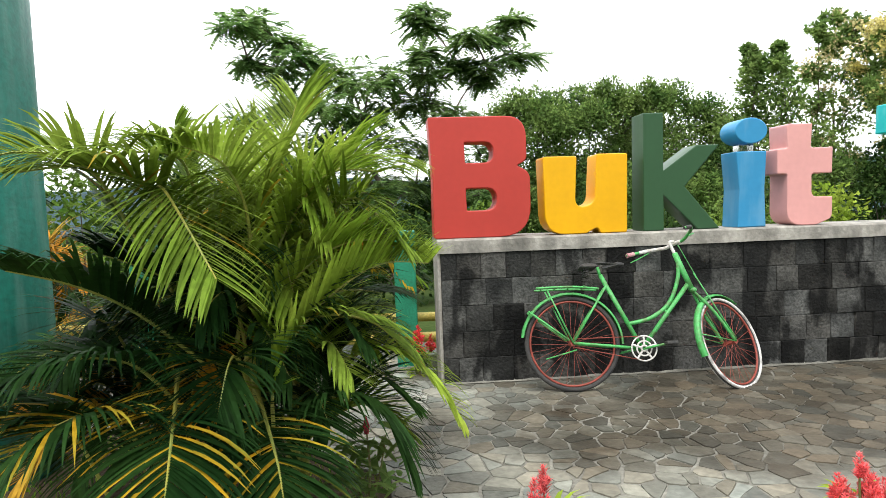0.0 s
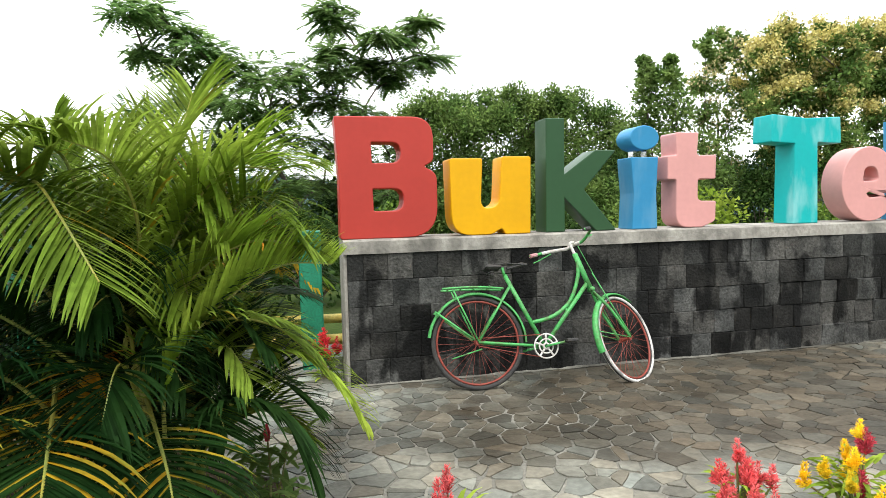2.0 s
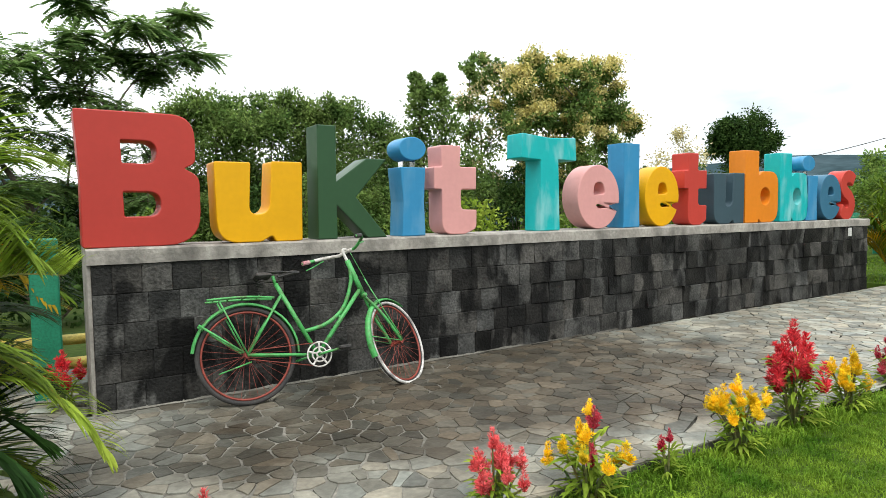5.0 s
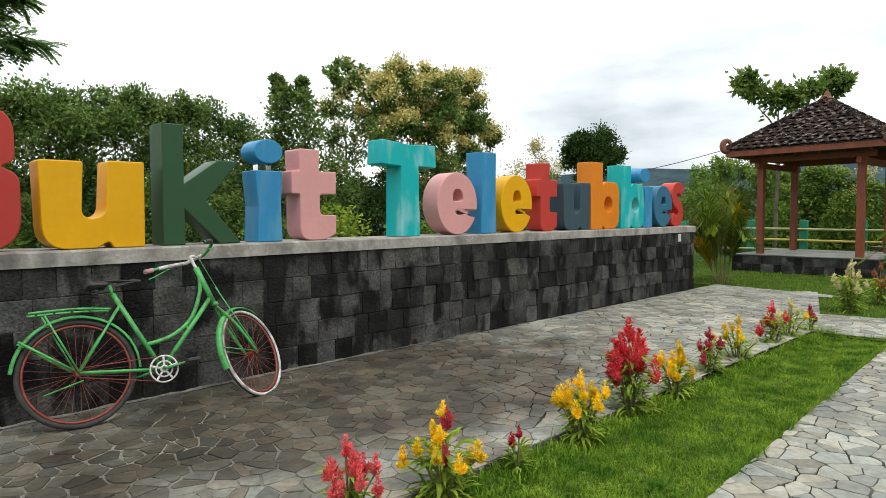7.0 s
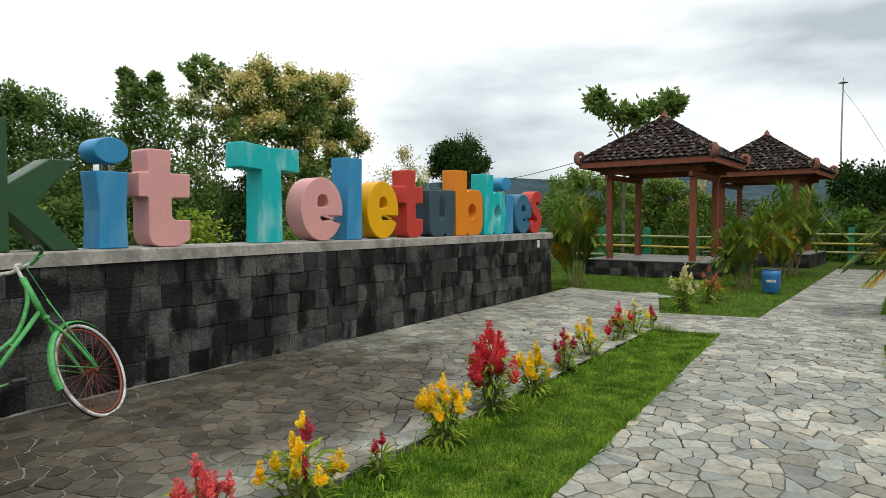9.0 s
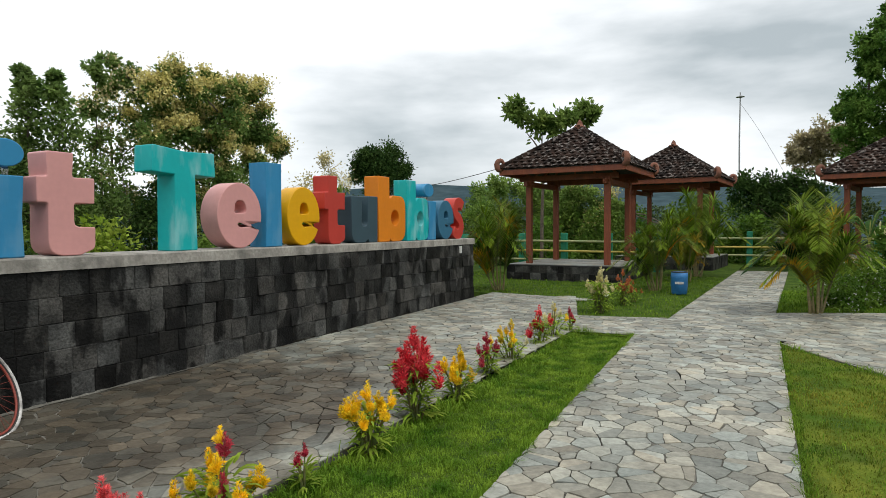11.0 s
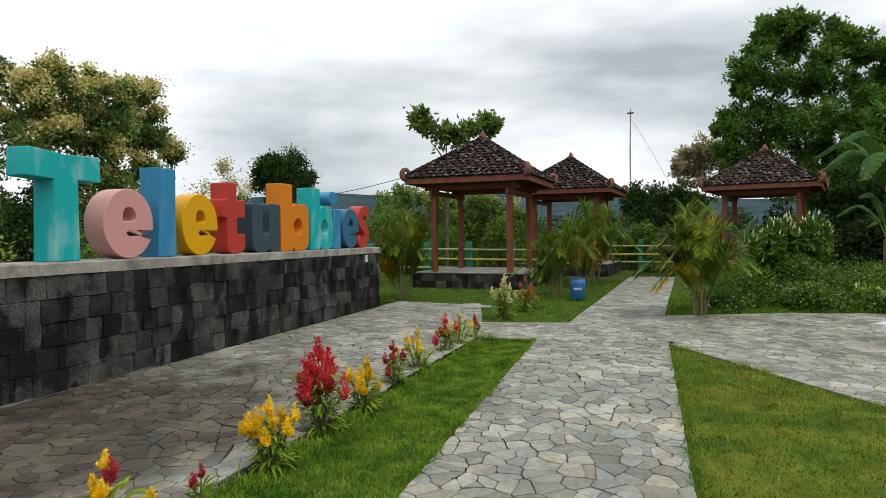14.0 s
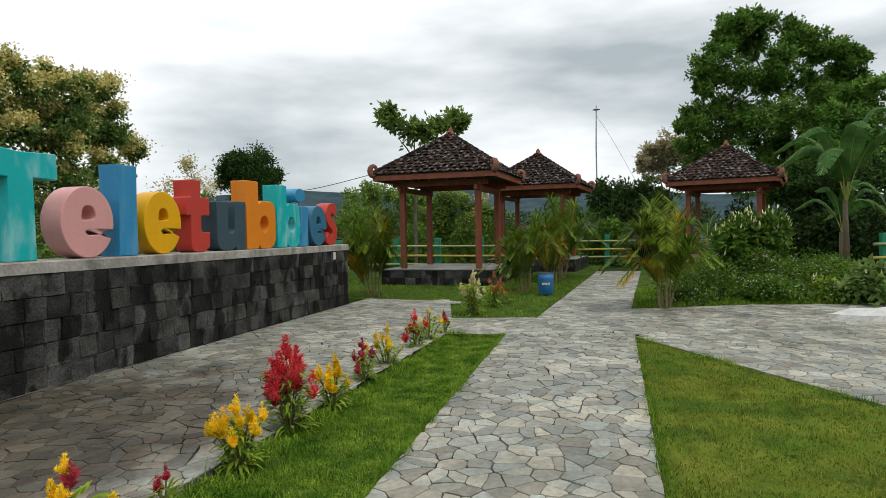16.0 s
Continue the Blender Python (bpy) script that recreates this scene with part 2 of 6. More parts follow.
M = {
    "soil": surf("soil", (0.06, 0.045, 0.03), (0.1, 0.075, 0.05), 8, 0.9, 0.5, spec=0.1),
    "ground": surf("rough_grass_ground", (0.03, 0.058, 0.014), (0.06, 0.08, 0.025), 0.7, 0.9, 0.6, 14, world_co=True, spec=0.04),
    "lawn": surf("lawn_turf", (0.03, 0.065, 0.01), (0.08, 0.12, 0.02), 3.0, 0.9, 0.7, 60, world_co=True, spec=0.04),
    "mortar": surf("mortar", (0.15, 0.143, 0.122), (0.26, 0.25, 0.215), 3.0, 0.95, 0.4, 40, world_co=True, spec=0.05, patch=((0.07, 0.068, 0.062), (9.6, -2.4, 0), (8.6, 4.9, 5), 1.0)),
    "flag": surf("flagstone", (0.152, 0.152, 0.13), (0.262, 0.257, 0.22), 1.3, 0.42, 0.35, 22, vary=0.36, island=0.36, world_co=True, rough2=0.6, hue=0.08, patch=((0.23, 0.19, 0.16), (3.0, -1.0, 0), (3.5, 1.95, 5), 0.9), spec=0.22, grain=0.2,
                 stain=((0.10, 0.09, 0.075), 2.6, 0.45, (1, 1.4, 1)), edge=(0.5, 0.75)),
    "tile": surf("andesite_tile", (0.022, 0.022, 0.021), (0.072, 0.070, 0.065), 4.0, 0.5, 0.6, 45, vary=0.74, world_co=True, edge=(0.51, 0.56), spec=0.1, grain=0.4, hue=0.03,
                 stain=((0.005, 0.005, 0.005), 2.4, 0.8, (1.3, 1.0, 0.6))),
    "lawn_dry": surf("mown_turf", (0.06, 0.115, 0.011), (0.155, 0.175, 0.024), 2.2, 0.9, 0.7, 60, world_co=True, spec=0.04, stain=((0.045, 0.085, 0.014), 2.4, 0.75, (1, 1, 1)), edge=(0.5, 0.66)),
    "joint": surf("dark_mortar", (0.03, 0.03, 0.03), (0.06, 0.06, 0.06), 8, 0.9, 0.4),
    "concrete": surf("weathered_concrete", (0.25, 0.23, 0.2), (0.41, 0.385, 0.34), 2.6, 0.8, 0.35, 30, world_co=True,
                     stain=((0.085, 0.08, 0.07), 4.0, 0.75, (1, 1, 0.6))),
    "wood": surf("red_brown_wood", (0.17, 0.038, 0.014), (0.26, 0.068, 0.024), 5, 0.5, 0.3, 60, stretch=(1, 1, 0.12)),
    "rooftile": surf("weathered_clay_tile", (0.009, 0.007, 0.006), (0.032, 0.019, 0.014), 2.2, 0.85, 0.5, 40, vary=0.5, island=0.5, world_co=True, spec=0.1,
                     edge=(0.54, 0.62), stain=((0.24, 0.21, 0.19), 9.0, 0.65, (1, 1, 1))),
    "terracotta": surf("terracotta", (0.26, 0.10, 0.06), (0.16, 0.07, 0.045), 6, 0.75, 0.4, 50),
    "bark": surf("bark", (0.08, 0.062, 0.046), (0.18, 0.145, 0.11), 4, 0.9, 0.7, 30),
    "leaf_feather": leafy("feathery_leaf", (0.10, 0.20, 0.055), (0.26, 0.38, 0.13), 0.55),
    "leaf_broad": leafy("broad_leaf", (0.095, 0.175, 0.045), (0.24, 0.33, 0.095), 0.5),
    "leaf_dark": leafy("dark_leaf", (0.022, 0.055, 0.013), (0.065, 0.115, 0.028), 0.3),
    "leaf_bright": leafy("bright_leaf", (0.19, 0.31, 0.03), (0.36, 0.44, 0.065)),
    "leaf_green": leafy("deep_green_leaf", (0.065, 0.165, 0.026), (0.20, 0.335, 0.065), 0.42, island=0.5),
    "leaf_wood": leafy("woodland_leaf", (0.07, 0.145, 0.035), (0.225, 0.315, 0.085), 0.45, island=0.5),
    "leaf_bright_wood": leafy("light_woodland_leaf", (0.10, 0.19, 0.04), (0.26, 0.35, 0.085), 0.42),
    # darker leaf copy: the shade under the trees is put into its colour
    "leaf_shade": leafy("shaded_understorey_leaf", (0.010, 0.026, 0.007), (0.034, 0.062, 0.015), 0.2),
    "shrub": leafy("shrub_leaf", (0.055, 0.12, 0.017), (0.16, 0.235, 0.04), 0.32),
    # stalk colour darkened to hold the shade at the heart of the arecas
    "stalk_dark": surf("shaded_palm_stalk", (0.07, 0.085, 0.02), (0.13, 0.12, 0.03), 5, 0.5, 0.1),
    "leaf_bush": leafy("glossy_bush_leaf", (0.045, 0.115, 0.014), (0.125, 0.215, 0.03), 0.3),
    "seed_brown": leafy("dry_seed_cluster", (0.25, 0.22, 0.12), (0.46, 0.40, 0.25), 0.4),
    "banana_stem": surf("banana_sheath", (0.06, 0.052, 0.025), (0.13, 0.09, 0.045), 6, 0.6, 0.2, stretch=(1, 1, 0.2)),
    "bloom_pale": leafy("pale_blossom", (0.50, 0.43, 0.19), (0.64, 0.57, 0.32), 0.2),
    "bloom_gold": leafy("golden_blossom", (0.46, 0.40, 0.12), (0.64, 0.57, 0.25), 0.35),
    "cane": surf("palm_cane", (0.13, 0.12, 0.04), (0.24, 0.18, 0.08), 9, 0.5, 0.15, stretch=(1, 1, 3)),
    "palm": leafy("palm_leaflet", (0.125, 0.205, 0.024), (0.26, 0.34, 0.05), 0.38, 1.2, 0.38, 0.4),
    # shade inside the palm clumps is put into this near-black leaflet colour
    "palm_shade": leafy("shaded_palm_leaflet", (0.008, 0.028, 0.007), (0.03, 0.07, 0.015), 0.25, 1.2, 0.38, 0.4),
    "palm_yellow": leafy("yellowing_palm_leaflet", (0.50, 0.27, 0.012), (0.18, 0.19, 0.025), 0.25, 3.0, 0.4, 0.35),
    "palm_rust": leafy("dry_palm_leaflet", (0.6, 0.22, 0.015), (0.35, 0.24, 0.03), 0.2),
    "areca": leafy("areca_leaflet", (0.05, 0.115, 0.007), (0.165, 0.23, 0.018), 0.32, 1.2, 0.4, 0.5),
    "rachis": surf("palm_stalk", (0.34, 0.30, 0.05), (0.20, 0.24, 0.05), 5, 0.45, 0.1),
    "grass": leafy("grass_blade", (0.065, 0.155, 0.013), (0.225, 0.34, 0.036), 0.32, 4.0),
    "grass_dry": leafy("thin_grass_blade", (0.05, 0.125, 0.012), (0.23, 0.225, 0.032), 0.2, 1.3),
    "celosia_red": leafy("red_plume", (0.70, 0.03, 0.05), (0.84, 0.11, 0.12), 0.3, 8, 0.7, 0.3),
    "celosia_deep": leafy("crimson_plume", (0.42, 0.025, 0.05), (0.58, 0.08, 0.11), 0.2, 8, 0.7, 0.3),
    "celosia_coral": leafy("coral_plume", (0.8, 0.11, 0.12), (0.85, 0.19, 0.19), 0.25, 8, 0.7, 0.25),
    "celosia_yellow": leafy("yellow_plume", (0.95, 0.66, 0.014), (0.97, 0.80, 0.06), 0.4, 8, 0.7, 0.15),
    "celosia_rust": leafy("rusty_plume", (0.5, 0.13, 0.06), (0.6, 0.22, 0.09), 0.2, 8, 0.7, 0.3),
    "celosia_pale": leafy("pale_plume", (0.8, 0.72, 0.36), (0.85, 0.80, 0.52), 0.2, 8, 0.7, 0.2),
    "stem": surf("flower_stem", (0.10, 0.17, 0.04), (0.2, 0.12, 0.05), 9, 0.6, 0.1),
    "bike": surf("green_bike_paint", (0.055, 0.33, 0.075), (0.09, 0.42, 0.12), 9, 0.4, 0.12, 70, stain=((0.10, 0.07, 0.04), 14, 0.7, (1, 1, 1))),
    "rim": surf("red_rim_paint", (0.21, 0.036, 0.022), (0.30, 0.06, 0.04), 12, 0.5, 0.15),
    "tyre": surf("whitewall_tyre", (0.55, 0.53, 0.5), (0.68, 0.66, 0.62), 10, 0.7, 0.2, stain=((0.08, 0.07, 0.065), 9, 0.8, (1, 1, 1))),
    "tread": surf("tyre_tread", (0.03, 0.03, 0.03), (0.06, 0.055, 0.05), 10, 0.8, 0.3),
    "white": surf("white_paint", (0.72, 0.70, 0.66), (0.6, 0.58, 0.54), 8, 0.45, 0.1, stain=((0.15, 0.1, 0.07), 12, 0.5, (1, 1, 1))),
    "black": surf("black_metal", (0.02, 0.02, 0.02), (0.05, 0.045, 0.04), 12, 0.5, 0.2),
    "pink_tape": surf("pink_grip", (0.55, 0.25, 0.27), (0.6, 0.4, 0.4), 12, 0.6, 0.2),
    "teal": surf("green_pillar_paint", (0.004, 0.10, 0.072), (0.01, 0.17, 0.125), 1.6, 0.45, 0.15, 30, stain=((0.12, 0.24, 0.2), 5, 0.5, (2, 2, 0.2))),
    "fence_green": surf("green_fence_paint", (0.009, 0.19, 0.10), (0.017, 0.26, 0.145), 4, 0.5, 0.2),
    "bamboo": surf("yellow_bamboo_paint", (0.5, 0.36, 0.05), (0.6, 0.5, 0.13), 4, 0.5, 0.2),
    "bamboo_pale": surf("pale_bamboo", (0.42, 0.42, 0.2), (0.3, 0.36, 0.16), 4, 0.6, 0.2),
    "bin": surf("blue_plastic", (0.02, 0.13, 0.33), (0.03, 0.18, 0.42), 5, 0.45, 0.1),
    "galv": surf("grey_metal", (0.3, 0.3, 0.3), (0.4, 0.4, 0.4), 5, 0.5, 0.1, metal=0.6),
    "hedge": leafy("groundcover_leaf", (0.052, 0.122, 0.014), (0.14, 0.22, 0.031), 0.25),
    "banana": leafy("banana_leaf", (0.035, 0.10, 0.025), (0.09, 0.18, 0.045), 0.3, 2.0, 0.45, 0.2),
    # blue of distance haze is mixed into the hill's own colour
    "hill": surf("haze_tinted_hill", (0.034, 0.058, 0.066), (0.058, 0.088, 0.10), 0.02, 0.95, 0.0, 0.12, world_co=True, spec=0.0),
    "far_leaf": leafy("far_leaf", (0.05, 0.085, 0.028), (0.11, 0.15, 0.05), 0.25),
    "stone_white": surf("white_painted_stone", (0.6, 0.6, 0.57), (0.45, 0.45, 0.42), 5, 0.7, 0.4),
}
glass = bpy.data.materials.new("clear_acrylic")
glass.use_nodes = True
gb = glass.node_tree.nodes["Principled BSDF"]
gb.inputs["Transmission Weight"].default_value, gb.inputs["Roughness"].default_value, gb.inputs["IOR"].default_value = 1.0, 0.08, 1.3
M["glass"] = glass
PAINTS = {
    "red": (0.46, 0.047, 0.035), "yellow": (0.76, 0.385, 0.002), "green": (0.03, 0.082, 0.034), "blue": (0.035, 0.24, 0.45),
    "pink": (0.68, 0.33, 0.31), "turquoise": (0.006, 0.42, 0.42), "brick": (0.50, 0.05, 0.035), "slate": (0.045, 0.08, 0.10),
    "orange": (0.72, 0.22, 0.012), "petrol": (0.04, 0.15, 0.24)}
for key, c in PAINTS.items():
    worn = ((0.35, 0.62, 0.62), 6.0, 0.55, (1, 1, 0.35)) if key == "turquoise" else ((0.25, 0.4, 0.5), 7.0, 0.25, (1, 1, 0.3)) if key == "blue" else (tuple(v * 0.75 for v in c), 2.5, 0.2, (1, 1, 0.4))
    M["paint_" + key] = paint(key + "_letter_paint", c, worn)


# ---- building helpers ----
class Shape:
    """Vertices and faces that become one mesh."""
    def __init__(self):
        self.v, self.f = [], []

    def add(self, verts, faces):
        k = len(self.v)
        self.v.extend(tuple(p) for p in verts)
        self.f.extend(tuple(i + k for i in f) for f in faces)
        return self

    def box(self, a, b, bevel=0.0, m=None):
        (x0, y0, z0), (x1, y1, z1) = a, b
        if bevel:
            bm = bmesh.new()
            bmesh.ops.create_cube(bm, size=1.0)
            for v in bm.verts:
                v.co = Vector((x0 + (v.co.x + 0.5) * (x1 - x0), y0 + (v.co.y + 0.5) * (y1 - y0), z0 + (v.co.z + 0.5) * (z1 - z0)))
            bmesh.ops.bevel(bm, geom=bm.edges[:], offset=bevel, segments=1, affect="EDGES")
            bm.verts.index_update()
            vs, fs = [v.co.copy() for v in bm.verts], [[v.index for v in f.verts] for f in bm.faces]
            bm.free()
        else:
            vs = [Vector((x, y, z)) for z in (z0, z1) for y in (y0, y1) for x in (x0, x1)]
            fs = [(0, 2, 3, 1), (4, 5, 7, 6), (0, 1, 5, 4), (2, 6, 7, 3), (0, 4, 6, 2), (1, 3, 7, 5)]
        if m:
            vs = [m @ v for v in vs]
        return self.add(vs, fs)

    def tube(self, path, radii, n=8, cap=True):
        path = [Vector(p) for p in path]
        if not hasattr(radii, "__len__"):
            radii = [radii] * len(path)
        t0 = (path[1] - path[0]).normalized()
        side = t0.orthogonal().normalized()
        vs, fs = [], []
        for i, p in enumerate(path):
            t = (path[min(i + 1, len(path) - 1)] - path[max(i - 1, 0)]).normalized()
            side = (side - t * side.dot(t)).normalized()
            up = t.cross(side)
            for k in range(n):
                a = 2 * math.pi * k / n
                vs.append(p + (side * math.cos(a) + up * math.sin(a)) * radii[i])
        for i in range(len(path) - 1):
            for k in range(n):
                j = (k + 1) % n
                fs.append((i * n + k, i * n + j, (i + 1) * n + j, (i + 1) * n + k))
        if cap:
            fs += [tuple(range(n))[::-1], tuple((len(path) - 1) * n + k for k in range(n))]
        return self.add(vs, fs)

    def ring(self, m, R, r, n=40, k=8):
        vs, fs = [], []
        for i in range(n):
            a = 2 * math.pi * i / n
            for j in range(k):
                b = 2 * math.pi * j / k
                vs.append(m @ Vector(((R + r * math.cos(b)) * math.cos(a), r * math.sin(b), (R + r * math.cos(b)) * math.sin(a))))
        for i in range(n):
            for j in range(k):
                fs.append((i * k + j, i * k + (j + 1) % k, ((i + 1) % n) * k + (j + 1) % k, ((i + 1) % n) * k + j))
        return self.add(vs, fs)

    def mesh(self, name, material, smooth=False):
        me = bpy.data.meshes.new(name)
        me.from_pydata(self.v, [], self.f)
        me.materials.append(material)
        if smooth:
            me.polygons.foreach_set("use_smooth", [True] * len(me.polygons))
        me.update()
        return me


def part(name, shape, material, parent, label="", smooth=False):
    ob = new(name, shape.mesh(name, material, smooth))
    ob.parent = parent
    return tagged(ob, label)


def thing(name, label, category, at=(0, 0, 0), turn=0, group="", kind=""):
    ob = new(name)
    ob.matrix_basis = pose(*at, 0, 0, turn)
    return tagged(ob, label, category, group, kind)


def structure(name, shape, material, label, category="ground", smooth=False, kind="structure"):
    return tagged(new(name, shape.mesh(name, material, smooth)), label, category, "", kind)


def inside(p, poly):
    x, y = p
    c = False
    for (x0, y0), (x1, y1) in zip(poly, poly[1:] + poly[:1]):
        if (y0 > y) != (y1 > y) and x < (x1 - x0) * (y - y0) / (y1 - y0) + x0:
            c = not c
    return c


def smooth_line(pts, n):
    pts = [Vector(p) for p in pts]
    out = []
    for i in range(n + 1):
        u = i / n * (len(pts) - 1)
        k = min(int(u), len(pts) - 2)
        u -= k
        p0, p1, p2, p3 = pts[max(k - 1, 0)], pts[k], pts[k + 1], pts[min(k + 2, len(pts) - 1)]
        out.append(0.5 * ((2 * p1) + (p2 - p0) * u + (2 * p0 - 5 * p1 + 4 * p2 - p3) * u * u + (3 * p1 - p0 - 3 * p2 + p3) * u ** 3))
    return out


# ---- plan ----
LAWN_STRIP = [(-0.3, -2.72), (-0.3, -3.95), (8.37, -3.75), (8.31, -2.92)]
LAWN_WEDGE = [(8.45, -5.46), (-3.0, -5.38), (-3.0, -12.2)]
LAWN_GAZEBO = [(9.85, -2.62), (10.14, -3.98), (21.5, -4.66), (40.0, -5.4), (40.0, 6.0), (12.9, 6.0), (12.75, 0.45), (12.35, -1.95)]
VERGE = [(11.48, -5.50), (21.6, -6.09), (40.0, -6.8), (40.0, -30.0), (13.2, -30.0), (12.59, -8.95), (12.3, -7.5)]
PALM_BED = [(-0.45, -1.75), (-0.45, -3.4), (-5.5, -3.4), (-5.5, -0.6), (-1.5, -0.6)]
LAWNS = [LAWN_STRIP, LAWN_WEDGE, LAWN_GAZEBO, VERGE, PALM_BED]
WALL_X, WALL_H, WALL_D = 11.63, 1.21, 0.5


def flat(poly, z0, z1):
    s = Shape()
    n = len(poly)
    s.add([(x, y, z) for z in (z0, z1) for x, y in poly], [tuple(range(n))[::-1], tuple(range(n, 2 * n))] + [(i, (i + 1) % n, n + (i + 1) % n, n + i) for i in range(n)])
    return s


# ground out to the horizon, falling away gently behind the terrace
s = Shape()
RINGS = [0, 12, 26, 40, 60, 90, 140, 220, 400, 800, 1600, 3200]
SEG = 72
for i, r in enumerate(RINGS):
    for k in range(SEG):
        a = 2 * math.pi * k / SEG
        d = max(0.0, r - 30)
        s.v.append((8 + r * math.cos(a), r * math.sin(a) - 2, -0.13 - min(9.0, d * 0.06) - (0.25 * noise.noise((r * math.cos(a) * .05, r * math.sin(a) * .05, 0)) if r > 30 else 0)))
for i in range(len(RINGS) - 1):
    for k in range(SEG):
        j = (k + 1) % SEG
        s.f.append((i * SEG + k, (i + 1) * SEG + k, (i + 1) * SEG + j, i * SEG + j))
structure("ground", s, M["ground"], "rough green grassy ground sloping away beyond the terrace", "ground")

for nm, poly, lab in (("lawn", LAWN_STRIP, "narrow strip of short green lawn beside the flagstone path"), ("lawn", LAWN_WEDGE, "wedge of thin mown lawn with yellowish patches"),
                      ("lawn", LAWN_GAZEBO, "green lawn around the timber gazebos"), ("lawn", VERGE, "overgrown grassy verge beside the paving"), ("planting_bed", PALM_BED, "dark soil planting bed under the palms")):
    structure(nm, flat(poly, -0.2, -0.05 if poly is LAWN_STRIP else -0.018), M["soil"] if nm == "planting_bed" else M["lawn_dry"] if poly is LAWN_WEDGE else M["lawn"], lab, "ground")

# ---- the long wall ----
wall = structure("wall_sign", Shape().box((0.0, 0.012, -0.04), (WALL_X, WALL_D, 1.092)), M["joint"], "long low wall faced with dark grey andesite tiles", "wall")
cap = Shape()
rng = random.Random(3)
n = 70
prof = [(-0.022, 1.094), (-0.022, 1.196), (-0.010, 1.21), (WALL_D + 0.01, 1.212), (WALL_D + 0.022, 1.198), (WALL_D + 0.022, 1.094)]
for i in range(n + 1):
    x = -0.03 + (WALL_X + 0.06) * i / n
    for y, z in prof:
        cap.v.append((x, y + rng.uniform(-0.003, 0.003), z + rng.uniform(-0.002, 0.002)))
k = len(prof)
for i in range(n):
    for j in range(k):
        cap.f.append((i * k + j, i * k + (j + 1) % k, (i + 1) * k + (j + 1) % k, (i + 1) * k + j))
cap.f += [tuple(range(k))[::-1], tuple(n * k + j for j in range(k))]
part("coping", cap, M["concrete"], wall, "pale weathered concrete coping with fine cracks")
part("end_render", Shape().box((-0.03, 0.008, -0.04), (-0.002, WALL_D, 1.09), 0.004), M["concrete"], wall, "bare grey cement render")
part("end_render", Shape().box((WALL_X + 0.002, 0.008, -0.04), (WALL_X + 0.03, WALL_D, 1.09), 0.004), M["concrete"], wall)
fil = Shape()
fr = random.Random(8)
for i in range(161):
    x = WALL_X * i / 160
    fil.v += [(x, .002, -.01), (x, -.012 - fr.uniform(0, .018), .004 + fr.uniform(0, .003)), (x, -.006, .012 + fr.uniform(0, .012)), (x, .002, .02 + fr.uniform(0, .01))]
for i in range(160):
    fil.f += [(4 * i + q, 4 * i + q + 1, 4 * i + q + 5, 4 * i + q + 4) for q in range(3)]
part("base_fillet", fil, M["mortar"], wall, "rough pale mortar along the foot of the wall")
part("wall_plate", Shape().box((10.93, -0.016, 0.93), (11.06, 0.0, 1.07), 0.004), M["stone_white"], wall, "small pale plate")

# ---- letters ----
def rounded(points, w, h, steps=7):
    """A closed outline whose corners (x, z, radius as a share of the width) are rounded; x and z run from 0 to 1."""
    P = [(Vector((x * w, z * h)), r * w) for x, z, r in points]
    out = []
    for i, (p, r) in enumerate(P):
        a, b = P[i - 1][0] - p, P[(i + 1) % len(P)][0] - p
        la, lb = a.length, b.length
        ang = a.angle(b)
        if r <= 0 or ang > 3.1:
            out.append(p)
            continue
        cut = min(r / math.tan(ang / 2), la * 0.49, lb * 0.49)
        q0, q1 = p + a * (cut / la), p + b * (cut / lb)
        for s_ in range(steps + 1):
            t = s_ / steps
            out.append(q0 * (1 - t) ** 2 + p * 2 * t * (1 - t) + q1 * t * t)
    return out


def ellipse(cx, cz, rx, rz, w, h, a0=0, a1=360, n=36):
    full = a1 - a0 >= 360
    return [Vector(((cx + rx * math.cos(radians(a0 + (a1 - a0) * i / (n if full else n - 1)))) * w, (cz + rz * math.sin(radians(a0 + (a1 - a0) * i / (n if full else n - 1)))) * h)) for i in range(n)]


def ribbon(line, t, w, h):
    pts = [Vector((x * w, z * h)) for x, z in line]
    fine = []
    for i in range(len(pts) - 1):
        p0, p1, p2, p3 = pts[max(i - 1, 0)], pts[i], pts[i + 1], pts[min(i + 2, len(pts) - 1)]
        for s_ in range(6):
            u = s_ / 6
            fine.append(0.5 * ((2 * p1) + (p2 - p0) * u + (2 * p0 - 5 * p1 + 4 * p2 - p3) * u * u + (3 * p1 - p0 - 3 * p2 + p3) * u ** 3))
    fine.append(pts[-1])
    left, right = [], []
    for i, p in enumerate(fine):
        d = (fine[min(i + 1, len(fine) - 1)] - fine[max(i - 1, 0)]).normalized()
        nrm = Vector((-d.y, d.x)) * (t / 2)
        left.append(p + nrm)
        right.append(p - nrm)
    return left + right[::-1]


